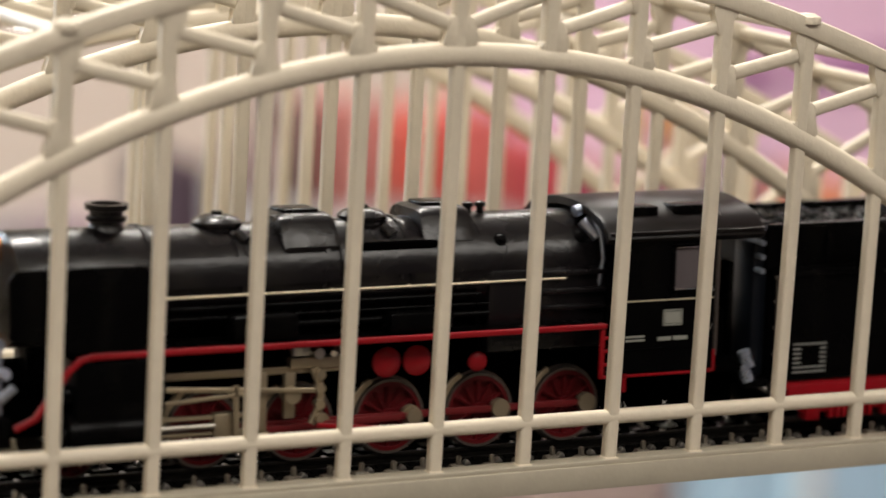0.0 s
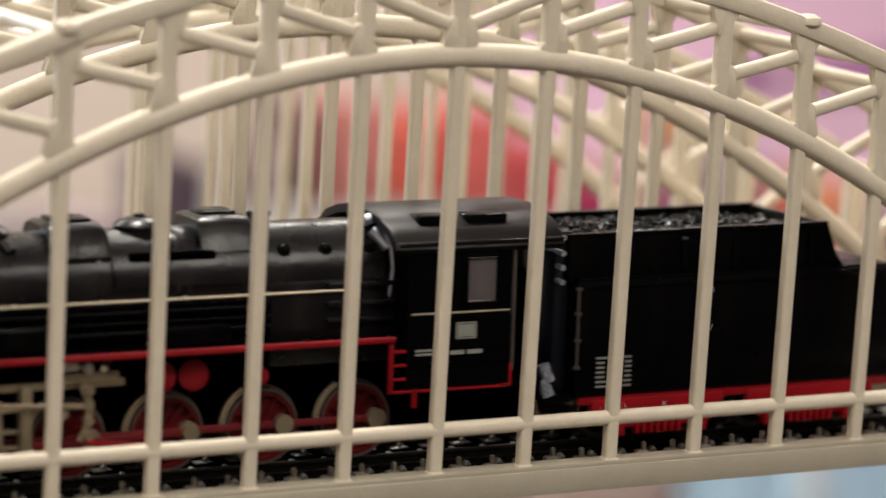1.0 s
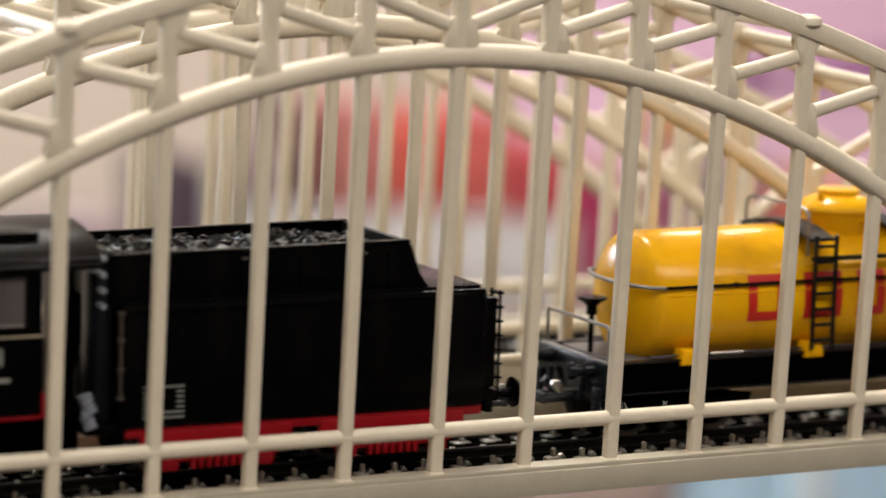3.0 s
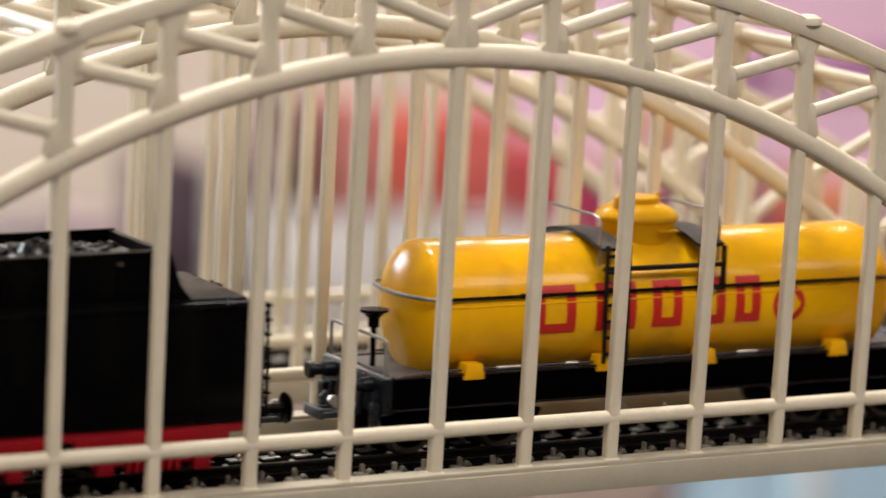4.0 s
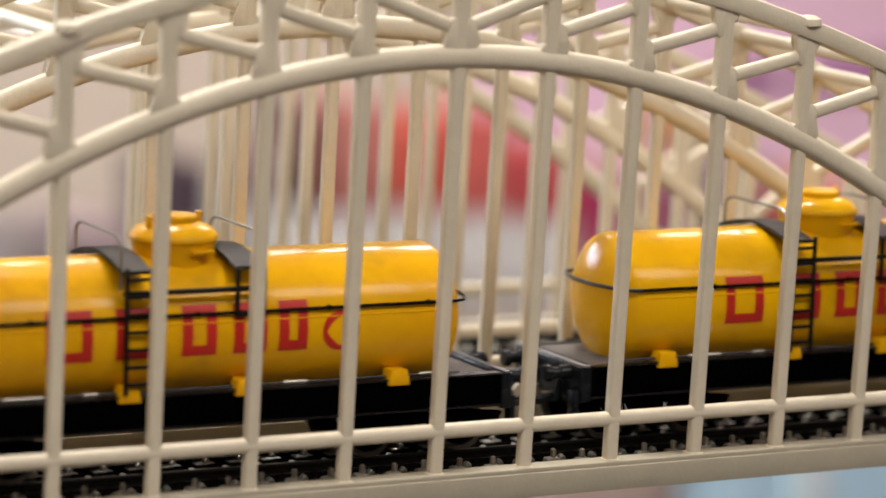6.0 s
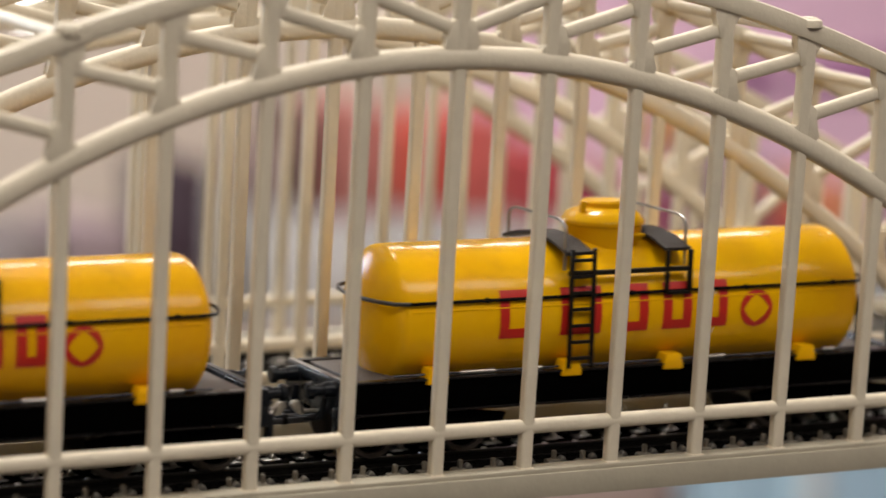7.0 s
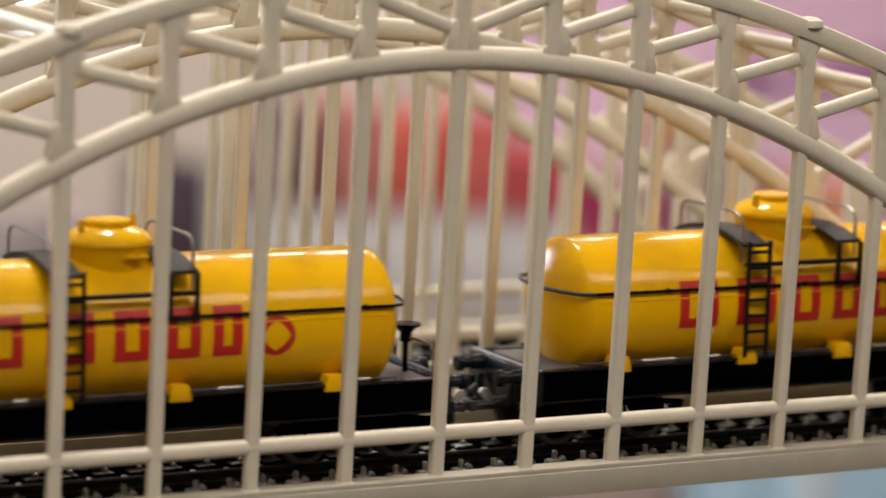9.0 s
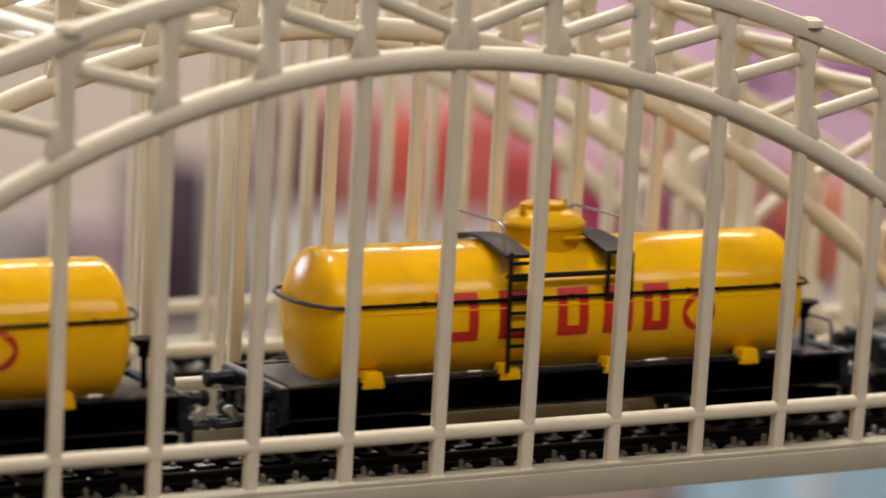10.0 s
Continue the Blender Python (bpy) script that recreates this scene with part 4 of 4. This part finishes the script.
def coupler(vehicle, x, s):
    """Hook coupling that reaches out from a vehicle's end."""
    bm = B()
    box(bm, min(x, x + s * 0.42), max(x, x + s * 0.42), YC - 0.07, YC + 0.07, -0.10, -0.03, 0.015)
    for y in (-0.18, 0.18):
        box(bm, min(x + s * 0.2, x + s * 0.5), max(x + s * 0.2, x + s * 0.5), YC + y - 0.025, YC + y + 0.025, -0.08, -0.02, 0.01)
    box(bm, x + s * 0.47 - 0.03, x + s * 0.47 + 0.03, YC - 0.2, YC + 0.2, -0.09, 0.02, 0.012)
    sweep(bm, [(x + s * 0.1, YC, -0.05), (x + s * 0.3, YC, 0.02), (x + s * 0.4, YC, 0.12), (x + s * 0.34, YC, 0.16)], 0.06, 0.05, n=8)
    hook = part("coupling", bm, DARK_STEEL, vehicle, "worn dark metal hook coupling")
    bm = B()
    prism(bm, [(x + s * 0.30, 0.03), (x + s * 0.36, 0.03), (x + s * 0.44, 0.12), (x + s * 0.42, 0.17), (x + s * 0.36, 0.17), (x + s * 0.30, 0.10)][::s], YC - 0.30, YC - 0.22, 0.008)
    cyl(bm, (x + s * 0.12, YC - 0.26, 0.05), (x + s * 0.34, YC - 0.26, 0.06), 0.022, n=10)
    part("bright_link", bm, STEEL, hook, "bright worn steel coupling link")


TR, TZ = 0.715, 0.965            # tank radius and height of its axis


def skin(bm, x0, x1, z0, z1, lift=0.006, n=6):
    """A thin printed patch that follows the tank's near side between two heights."""
    a0, a1 = math.asin((z0 - TZ) / TR), math.asin((z1 - TZ) / TR)
    r = TR + lift
    rows = []
    for i in range(n + 1):
        a = a0 + (a1 - a0) * i / n
        rows.append([bm.verts.new((x, YC - r * math.cos(a), TZ + r * math.sin(a))) for x in (x0, x1)])
    for p, q in zip(rows, rows[1:]):
        bm.faces.new((p[0], p[1], q[1], q[0]))


def tank_wagon(c, label, front_brake=False):
    paint = YELLOW_DULL if front_brake else YELLOW
    w = thing("tank_wagon", label, "tank wagon", "yellow tank wagons", at=at_bay(c, 0, 0))
    h, HR = 2.86, 2.66
    bm = B()
    prof = [(0, -h - 0.17), (0.2, -h - 0.158), (0.35, -h - 0.13), (0.48, -h - 0.09), (0.58, -h - 0.045), (0.645, -h - 0.0), (0.685, -h + 0.035), (0.705, -h + 0.07), (TR, -h + 0.11)]
    full = prof + [(TR, x) for x in (-1.9, -0.9, 0.9, 1.9)] + [(r, -x - h + HR) for r, x in prof[::-1]]
    spin(bm, full, Matrix.Translation((0, YC, TZ)) @ ALONG_X, 56)
    part("tank", bm, paint, w, "glossy yellow tank barrel")
    for sd in (-1, 1):
        bm = B()
        ym = YC + sd * (math.sqrt(TR ** 2 - (1.075 - TZ) ** 2) - 0.006)
        box(bm, -h + 0.12, HR - 0.12, ym - 0.012, ym + 0.012, 1.066, 1.086, 0.006)
        part("tank_seam", bm, paint, w)
    # filling dome
    bm = B()
    dx = -0.18
    spin(bm, [(0.36, 1.30), (0.375, 1.48), (0.395, 1.62), (0.41, 1.72), (0.425, 1.80), (0.445, 1.81), (0.45, 1.835), (0.44, 1.86), (0.38, 1.925), (0.27, 1.975), (0.235, 1.985), (0.235, 2.03), (0.215, 2.05), (0.10, 2.06), (0, 2.065)], Matrix.Translation((dx, YC, 0)), 36)
    for a in (20, 200):
        x, y = 0.33 * math.cos(radians(a)), 0.33 * math.sin(radians(a))
        box(bm, dx + x - 0.03, dx + x + 0.03, YC + y - 0.03, YC + y + 0.03, 1.93, 2.06, 0.012)
    box(bm, dx + 0.02, dx + 0.26, YC - 0.455, YC - 0.36, 1.705, 1.74, 0.01)
    part("filling_dome", bm, paint, w, "yellow filling dome with a lid")
    # saddle feet
    for x in (-2.45, -0.90, 0.32, 1.98):
        for s in (-1, 1):
            bm = B()
            y = YC + s * 0.55
            prism(bm, [(x - 0.118, 0.335), (x + 0.118, 0.335), (x + 0.11, 0.39), (x + 0.09, 0.50), (x - 0.09, 0.50), (x - 0.11, 0.39)], min(y, y + s * 0.19), max(y, y + s * 0.19), 0.012)
            part("saddle_foot", bm, paint, w)
    # printed bars where lettering stands, and a ring
    for a, b in ((-1.75, -1.28), (-1.04, -0.56), (-0.36, 0.00), (0.18, 0.53), (0.66, 0.97)):
        bm = B()
        skin(bm, a, b, 0.76, 0.86)
        skin(bm, a, b, 1.15, 1.25)
        skin(bm, a, a + 0.11, 0.86, 1.15)
        skin(bm, b - 0.11, b, 0.86, 1.15)
        part("print_block", bm, LETTER_RED, w, "plain red printed rectangle outline")
    bm = B()
    n, cx, cz = 32, 1.33, 0.93
    ring = []
    for k in range(n):
        a = 2 * math.pi * k / n
        pair = []
        for rr in (0.20, 0.155 / (abs(math.cos(a)) + abs(math.sin(a))) ** 0.6):
            z = cz + rr * math.sin(a)
            pair.append(bm.verts.new((cx + rr * math.cos(a), YC - math.sqrt((TR + 0.006) ** 2 - (z - TZ) ** 2), z)))
        ring.append(pair)
    for k in range(n):
        p, q = ring[k], ring[(k + 1) % n]
        bm.faces.new((p[0], q[0], q[1], p[1]))
    part("print_ring", bm, LETTER_RED, w, "plain red printed disc round a diamond")
    # handrail wire round the tank
    bm = B()
    zr = 1.165
    yr = math.sqrt(TR ** 2 - (zr - TZ) ** 2) + 0.03
    right = [(h - 0.08, -yr), (h + 0.06, -yr + 0.06), (h + 0.16, -yr + 0.25), (h + 0.22, -yr + 0.5), (h + 0.22, yr - 0.5), (h + 0.16, yr - 0.25), (h + 0.06, yr - 0.06), (h - 0.08, yr)]
    pts = [(x - h + HR, y) for x, y in right] + [(-x, -y) for x, y in right] + [(right[0][0] - h + HR, right[0][1])]
    front = B()
    sweep(front, [(-x, YC - y, zr) for x, y in right], 0.042, 0.042, side=(0, 0, 1), n=8)
    for p, q in zip(pts, pts[1:]):
        if min(p[0], q[0]) > -h - 0.02:
            cyl(bm, (p[0], YC + p[1], zr), (q[0], YC + q[1], zr), 0.018, n=8)
    part("handrail_end", front, WIRE if front_brake else DARK_STEEL, w, "bright worn wire across the tank end" if front_brake else "dark worn wire across the tank end")
    for x in (-1.9, -0.2, 1.2, 2.3):
        for s in (-1, 1):
            cyl(bm, (x, YC + s * yr, zr), (x, YC + s * (yr - 0.08), zr), 0.028, n=8)
    part("handrail", bm, BLACK, w, "black wire handrail round the tank")
    # platforms, railings and ladder at the dome
    for x0, x1 in ((-1.00, -0.68), (0.18, 0.50)):
        bm = B()
        xc = (x0 + x1) / 2
        sweep(bm, [(xc, YC - 0.70, 1.60), (xc, YC - 0.40, 1.68), (xc, YC - 0.10, 1.72), (xc, YC + 0.10, 1.72), (xc, YC + 0.40, 1.68), (xc, YC + 0.70, 1.60)], x1 - x0, 0.04, side=(1, 0, 0), n=8, power=8)
        part("platform", bm, TREAD, w, "dusty brown curved walkway plate")
        bm = B()
        xm = x0 + 0.03 if x0 < 0 else x1 - 0.03
        hoop = [(-0.62, 1.42), (-0.62, 1.82), (-0.60, 1.875), (-0.54, 1.915), (-0.46, 1.935), (0.46, 1.935), (0.54, 1.915), (0.60, 1.875), (0.62, 1.82), (0.62, 1.42)]
        sweep(bm, [(xm, YC + y, z) for y, z in hoop], 0.03, 0.03, side=(1, 0, 0), n=6)
        part("railing", bm, WIRE, w, "thin grey wire railing")
    bm = B()
    ys = YC - TR - 0.01
    box(bm, -0.98, 0.50, ys - 0.03, ys + 0.03, 1.375, 1.425, 0.012)
    box(bm, 0.18, 0.22, ys - 0.03, ys + 0.02, 1.14, 1.60, 0.01)
    box(bm, 0.45, 0.50, ys - 0.03, ys + 0.02, 1.14, 1.60, 0.01)
    box(bm, 0.18, 0.50, ys - 0.03, ys + 0.02, 1.13, 1.17, 0.01)
    part("step_frame", bm, LADDER, w)
    bm = B()
    for x in (-0.96, -0.70):
        box(bm, x - 0.022, x + 0.022, ys - 0.06, ys - 0.02, 0.42, 1.66, 0.01)
    for k in range(7):
        z = 0.52 + k * 0.17
        box(bm, -0.96, -0.70, ys - 0.055, ys - 0.025, z - 0.018, z + 0.018, 0.006)
    part("ladder", bm, LADDER, w, "brown-black ladder up to the dome")
    # chassis
    bm = B()
    L, RE = 3.42, 3.22
    box(bm, -L + 0.16, RE - 0.14, YC - 0.62, YC + 0.62, 0.32, 0.385, 0.012)
    part("chassis_deck", bm, DECKING, w, "dull grey chassis deck")
    for s in (-1, 1):
        y = YC + s * 0.66
        bm = B()
        box(bm, -L, RE, y - 0.04, y + 0.04, 0.075, 0.375, 0.012)
        part("sole_bar", bm, BLACK_MATT, w)
        for z0, z1 in ((0.376, 0.400), (0.05, 0.075)):
            bm = B()
            box(bm, -L + 0.07, RE - 0.07, y - 0.06, y + 0.06, z0, z1, 0.008)
            part("flange", bm, BOILER, w)
    for x in (-L, RE):
        bm = B()
        box(bm, x - 0.06, x + 0.06, YC - 0.72, YC + 0.72, 0.02, 0.39, 0.015)
        part("end_beam", bm, BLUE_BLACK, w, "worn blue-black end beam")
        bm = B()
        s = 1 if x > 0 else -1
        for y in (-0.62, 0.62):
            box(bm, min(x + s * 0.06, x + s * 0.12), max(x + s * 0.06, x + s * 0.12), YC + y - 0.07, YC + y + 0.07, -0.12, 0.14, 0.012)
            cyl(bm, (x + s * 0.10, YC + y * 0.55, 0.20), (x + s * 0.15, YC + y * 0.55, -0.02), 0.035, n=10)
        part("end_step", bm, BLUE_BLACK, w, "worn blue-black end step and hose")
    for x in (-L, RE):
        s = 1 if x > 0 else -1
        for y in (-0.45, 0.45):
            bm = B()
            m = Matrix.Translation((x, YC + y, 0.30)) @ (ALONG_X if s > 0 else Matrix.Rotation(math.pi, 4, "Z") @ ALONG_X)
            spin(bm, [(0, 0.36), (0.075, 0.355), (0.09, 0.335), (0.09, 0.29), (0.06, 0.28), (0.06, 0.18), (0.075, 0.18), (0.085, 0.05), (0, 0.05)], m, 18)
            part("buffer", bm, BLUE_BLACK, w)
        coupler(w, x, s)
    # brake stand at one end, with hoops where there is a platform
    bx, by, up = (-3.22, YC + 0.05, 0.09) if front_brake else (3.0, YC - 0.2, 0.0)
    bm = B()
    cyl(bm, (bx, by, 0.38), (bx, by, 0.74 + up), 0.03, n=10)
    cyl(bm, (bx, by, 0.70 + up), (bx, by, 0.80 + up), 0.06, n=14)
    cyl(bm, (bx, by, 0.80 + up), (bx, by, 0.855 + up), 0.07, 0.13, n=16)
    spin(bm, [(0.13, 0.0), (0.155, 0.01), (0.155, 0.035), (0.12, 0.04), (0, 0.035)], Matrix.Translation((bx, by, 0.85 + up)), 20)
    part("brake_stand", bm, BLACK, w)
    if front_brake:
        # one bent rail across the end platform
        bm = B()
        sweep(bm, [(-3.41, YC - 0.65, 0.36), (-3.41, YC - 0.65, 0.73), (-3.41, YC - 0.63, 0.765), (-3.41, YC - 0.60, 0.775), (-3.41, YC + 0.60, 0.775), (-3.41, YC + 0.63, 0.765), (-3.41, YC + 0.65, 0.73), (-3.41, YC + 0.65, 0.36)], 0.036, 0.036, side=(1, 0, 0), n=8)
        part("end_rail", bm, WIRE, w, "bent bright wire end rail")
    else:
        bm = B()
        sweep(bm, [(bx, by, 0.74), (bx + 0.08, by - 0.14, 0.73), (bx + 0.15, by - 0.28, 0.70), (bx + 0.16, by - 0.31, 0.64), (bx + 0.16, by - 0.31, 0.37)], 0.032, 0.032, side=(0, 1, 0.2), n=8)
        part("brake_lever", bm, WIRE, w)
    for x in (-L, RE):
        bm = B()
        box(bm, x - 0.035, x + 0.035, YC - 0.73, YC + 0.73, 0.392, 0.408, 0.006)
        part("beam_edge", bm, WIRE if x < 0 else DARK_STEEL, w, "worn bright beam edge" if x < 0 else "worn dark beam edge")
    for sd in (-1, 1):
        bm = B()
        cyl(bm, (-2.9, YC + sd * 0.63, 0.425), (2.7, YC + sd * 0.63, 0.418), 0.013, n=10)
        part("brake_pipe", bm, DARK_STEEL, w, "thin shiny pipe along the chassis")
        # short bright lengths added in place of scattered highlights along the pipe
        for x0, x1 in ((-2.15, -1.75), (-1.35, -1.2), (0.75, 1.0), (2.25, 2.4)):
            bm = B()
            cyl(bm, (x0, YC + sd * 0.63, 0.424), (x1, YC + sd * 0.63, 0.423), 0.024, n=10)
            part("pipe_highlight", bm, STEEL, w, "short bright steel length added as a highlight on the pipe")
    # bogies
    for x in (-2.52, 2.30):
        bm = B()
        for s in (-1, 1):
            y = YC + s * 0.60
            prism(bm, [(x - 0.92, -0.02), (x - 0.86, -0.16), (x - 0.35, -0.22), (x + 0.35, -0.22), (x + 0.86, -0.16), (x + 0.92, -0.02), (x + 0.4, 0.03), (x - 0.4, 0.03)], y - 0.04, y + 0.04, 0.012)
            for a in (-0.52, 0.52):
                box(bm, x + a - 0.1, x + a + 0.1, y + s * 0.02 - 0.07, y + s * 0.02 + 0.07, -0.26, -0.06, 0.025)
            for a in (-0.1, 0.0, 0.1):
                cyl(bm, (x + a, y + s * 0.05, -0.2), (x + a, y + s * 0.05, 0.0), 0.04, n=8)
        box(bm, x - 0.2, x + 0.2, YC - 0.6, YC + 0.6, -0.12, 0.04, 0.02)
        part("bogie_frame", bm, BLACK_MATT, w)
        for a in (-0.52, 0.52):
            wheelset(w, x + a, 0.27, SPINNING)
    return w


TRAIN = [locomotive(), tender()]
STARTS = [-0.045, -0.045]
for c in (13.18, 20.75, 28.45, 36.1):
    TRAIN.append(tank_wagon(c, "yellow model tank wagon with a brake platform behind the tender" if c < 14 else "yellow model tank wagon with red print on a black chassis", c < 14))
    STARTS.append(c)

# ---- things behind the bridges ----
CARDS = {}


def carton(name, x0, x1, z0, z1, y, depth, colour, label):
    if colour not in CARDS:
        CARDS[colour] = material(name + "_card", colour, 0.6, vary=0.3, scale=6)
    m = CARDS[colour]
    bm = B()
    w, hh = (x1 - x0) / 2, z1 - z0
    box(bm, -w, w, 0, depth, 0, hh * 0.88, 0.1)
    th = thing(name, label, "carton", "cartons on the display table", at=at_bay((x0 + x1) / 2, y, z0))
    part("body", bm, m, th)
    bm = B()
    box(bm, -w - 0.05, w + 0.05, -0.06, depth + 0.06, hh * 0.88, hh, 0.1)
    part("lid", bm, m, th)
    return th


def skirt(x0, x1, name, colour, label):
    m = material(name + "_cloth", colour, 0.8, vary=0.2, scale=10)
    sk = thing("table_skirt", label, "table skirt", "table skirts")
    bm = B()
    box(bm, x0, x1, 93.9, 94.2, -18.2, -17.35, 0.05)
    part("top_band", bm, m, sk)
    panels = 4
    for j in range(panels):
        a, b = x0 + (x1 - x0) * j / panels, x0 + (x1 - x0) * (j + 1) / panels - 0.05
        bm = B()
        n = int((b - a) * 5)
        front, back = [], []
        for i in range(n + 1):
            x = a + (b - a) * i / n
            y = 94.9 + 0.75 * math.sin(x * 1.9) + 0.2 * math.sin(x * 4.7 + 1)
            front.append([bm.verts.new((x, y - d, z)) for z, d in ((-17.4, 0), (FLOOR_Z / S + 0.2, 0.2))])
            back.append([bm.verts.new((x, y - d + 0.06, z)) for z, d in ((-17.4, 0), (FLOOR_Z / S + 0.2, 0.2))])
        for i in range(n):
            f, g, u, v = front[i], front[i + 1], back[i], back[i + 1]
            bm.faces.new((f[0], g[0], g[1], f[1]))
            bm.faces.new((u[0], u[1], v[1], v[0]))
            bm.faces.new((f[0], u[0], v[0], g[0]))
            bm.faces.new((f[1], g[1], v[1], u[1]))
        part("cloth_panel", bm, m, sk)


def strip_light(p, q):
    st = thing("strip_light", "slim white strip light, switched on, on a thin stand", "strip light")
    p, q = Vector(p), Vector(q)
    bm = B()
    d = (q - p).normalized()
    cyl(bm, p, q, 0.30, n=16)
    part("tube", bm, material("strip_light_tube", (1.0, 0.97, 0.92), 0.4, vary=0.02, glow=6.0), st, "glowing white tube")
    bm = B()
    up = Vector((0, 0.7, 0.3))
    sweep(bm, [p + up, q + up], 0.6, 0.3, side=(0, 1, 0), n=8, power=6)
    part("housing", bm, LAMP_FRAME, st)
    bm = B()
    r = q - d * 1.0 + up
    cyl(bm, r, (r.x, r.y, FLOOR_Z / S + 0.5), 0.35, n=12)
    cyl(bm, (r.x, r.y, FLOOR_Z / S + 0.6), (r.x, r.y, FLOOR_Z / S), 6, n=24)
    part("stand", bm, LAMP_FRAME, st)


def poster(x0, x1, z0, z1, colour, label):
    bm = B()
    box(bm, x0, x1, 119.55, 119.77, z0, z1, 0.05)
    one("poster", bm, material("poster_paper", colour, 0.7, vary=0.3, scale=6), label, "poster", "posters on the lilac wall")


carton("white_carton", 41.9, 44.4, -17.28, -12.6, 98.0, 12, (0.72, 0.70, 0.69), "plain white carton on the display table")
carton("white_carton", 44.4, 48.0, -17.28, -12.9, 98.0, 12, (0.72, 0.70, 0.69), "plain white carton on the display table")
carton("white_carton", 48.1, 50.9, -17.28, -12.8, 98.0, 12, (0.72, 0.70, 0.69), "plain white carton on the display table")
carton("white_carton", 51.0, 54.3, -17.28, -13.2, 98.0, 12, (0.72, 0.70, 0.69), "plain white carton on the display table")
carton("white_carton", 54.4, 57.5, -17.28, -13.6, 98.0, 12, (0.72, 0.70, 0.69), "plain white carton on the display table")
carton("brown_carton", 43.95, 44.38, -12.58, -7.9, 98.0, 6, (0.17, 0.085, 0.07), "narrow dark brown carton on a white carton")
carton("red_carton", 45.1, 47.8, -12.88, -8.1, 98.0, 6, (0.56, 0.20, 0.17), "dull red carton on a white carton")
carton("red_carton", 48.2, 50.7, -12.78, -9.0, 98.0, 6, (0.72, 0.11, 0.07), "bright red carton on a white carton")
carton("red_carton", 51.1, 54.0, -13.18, -8.6, 98.0, 6, (0.66, 0.13, 0.11), "tall red carton on a white carton")
carton("crimson_carton", 54.4, 57.3, -13.58, -10.2, 98.0, 6, (0.58, 0.08, 0.09), "crimson carton on a white carton")
carton("grey_carton", 42.1, 42.9, -12.58, -10.0, 98.0, 6, (0.32, 0.22, 0.2), "slim grey-brown carton on a white carton")
carton("purple_carton", 37.4, 39.2, -17.28, -10.5, 98.0, 6, (0.055, 0.03, 0.045), "dark purple carton on the display table")
carton("mauve_carton", 32.7, 35.6, -17.28, -13.0, 98.0, 6, (0.36, 0.27, 0.29), "low mauve carton on the display table")
carton("grey_carton", 30.0, 31.7, -17.28, -13.0, 98.0, 6, (0.3, 0.25, 0.25), "low grey carton on the display table")
carton("magenta_carton", 58.2, 59.8, -17.28, -11.9, 98.0, 6, (0.42, 0.03, 0.11), "magenta carton on the display table")
carton("purple_carton", 62.0, 63.8, -17.28, -12.2, 98.0, 6, (0.3, 0.045, 0.12), "purple carton on the display table")
carton("violet_carton", 66.3, 68.0, -17.28, -11.3, 98.0, 6, (0.26, 0.17, 0.22), "greyish violet carton on the display table")
carton("red_carton", 68.6, 69.7, -17.28, -13.6, 98.0, 6, (0.42, 0.07, 0.06), "small red carton on the display table")
carton("red_carton", 70.1, 71.8, -17.28, -13.9, 98.0, 6, (0.5, 0.06, 0.06), "small red carton on the display table")
carton("orange_carton", 71.9, 74.2, -17.28, -12.5, 98.0, 6, (0.68, 0.27, 0.13), "orange carton on the display table")
carton("pink_carton", 60.1, 61.7, -17.28, -11.3, 98.0, 6, (0.62, 0.4, 0.38), "pale pink carton on the display table")
skirt(61.8, 121.8, "pale_blue_skirt", (0.62, 0.84, 0.99), "pale blue pleated cloth hanging from the display table")
skirt(21.8, 61.3, "beige_skirt", (0.60, 0.47, 0.42), "beige pleated cloth hanging from the display table")
POLE_X = 68.7
strip_light((29.62, 92, -3.50), (17.6, 92, 0.18))

poster(74.2, 77.0, -13.6, -10.6, (0.74, 0.38, 0.18), "orange poster on the lilac wall")
poster(79.4, 83.1, -10.2, -8.6, (0.34, 0.13, 0.30), "purple poster on the lilac wall")
poster(84.3, 95.0, -10.3, -8.2, (0.40, 0.16, 0.36), "long purple banner on the lilac wall")
bm = B()
box(bm, POLE_X - 0.35, POLE_X + 0.35, 93.2, 93.9, FLOOR_Z / S, -17.5, 0.1)
one("white_post", bm, LAMP_FRAME, "white square post standing before a blue cloth", "post")


def travel(t):
    """How far the train has run at t, in bays; it gathers speed slowly."""
    return 2.40 * t + 0.024 * t * t


def motions():
    times = [i * 0.5 for i in range(21)]
    for ob, c in zip(TRAIN, STARTS):
        walk(ob, [(t, at_bay(c - travel(t), 0, 0)) for t in times])
    fine = [round(i * 2 / 15, 4) for i in range(76)]
    for hold, x, y, z, r in SPINNING:
        walk(hold, [(t, at_bay(x, y, z, 0, -math.degrees(travel(t) / r), 0)) for t in fine])
    for rod, y in RODS:
        rows = []
        side = 0.0 if y < YC else 90.0
        x0 = rod.location.x / S
        for t in fine:
            a = radians(8 + side) + travel(t) / DR
            px, pz = CRANK * math.cos(a), CRANK * math.sin(a)
            swing = math.degrees(math.asin((pz + 0.02) / 1.95)) if rod.name.startswith("connecting") else 0.0
            rows.append((t, at_bay(x0 + px, y, RAIL_TOP + DR + pz, 0, -swing, 0)))
        walk(rod, rows)


motions()
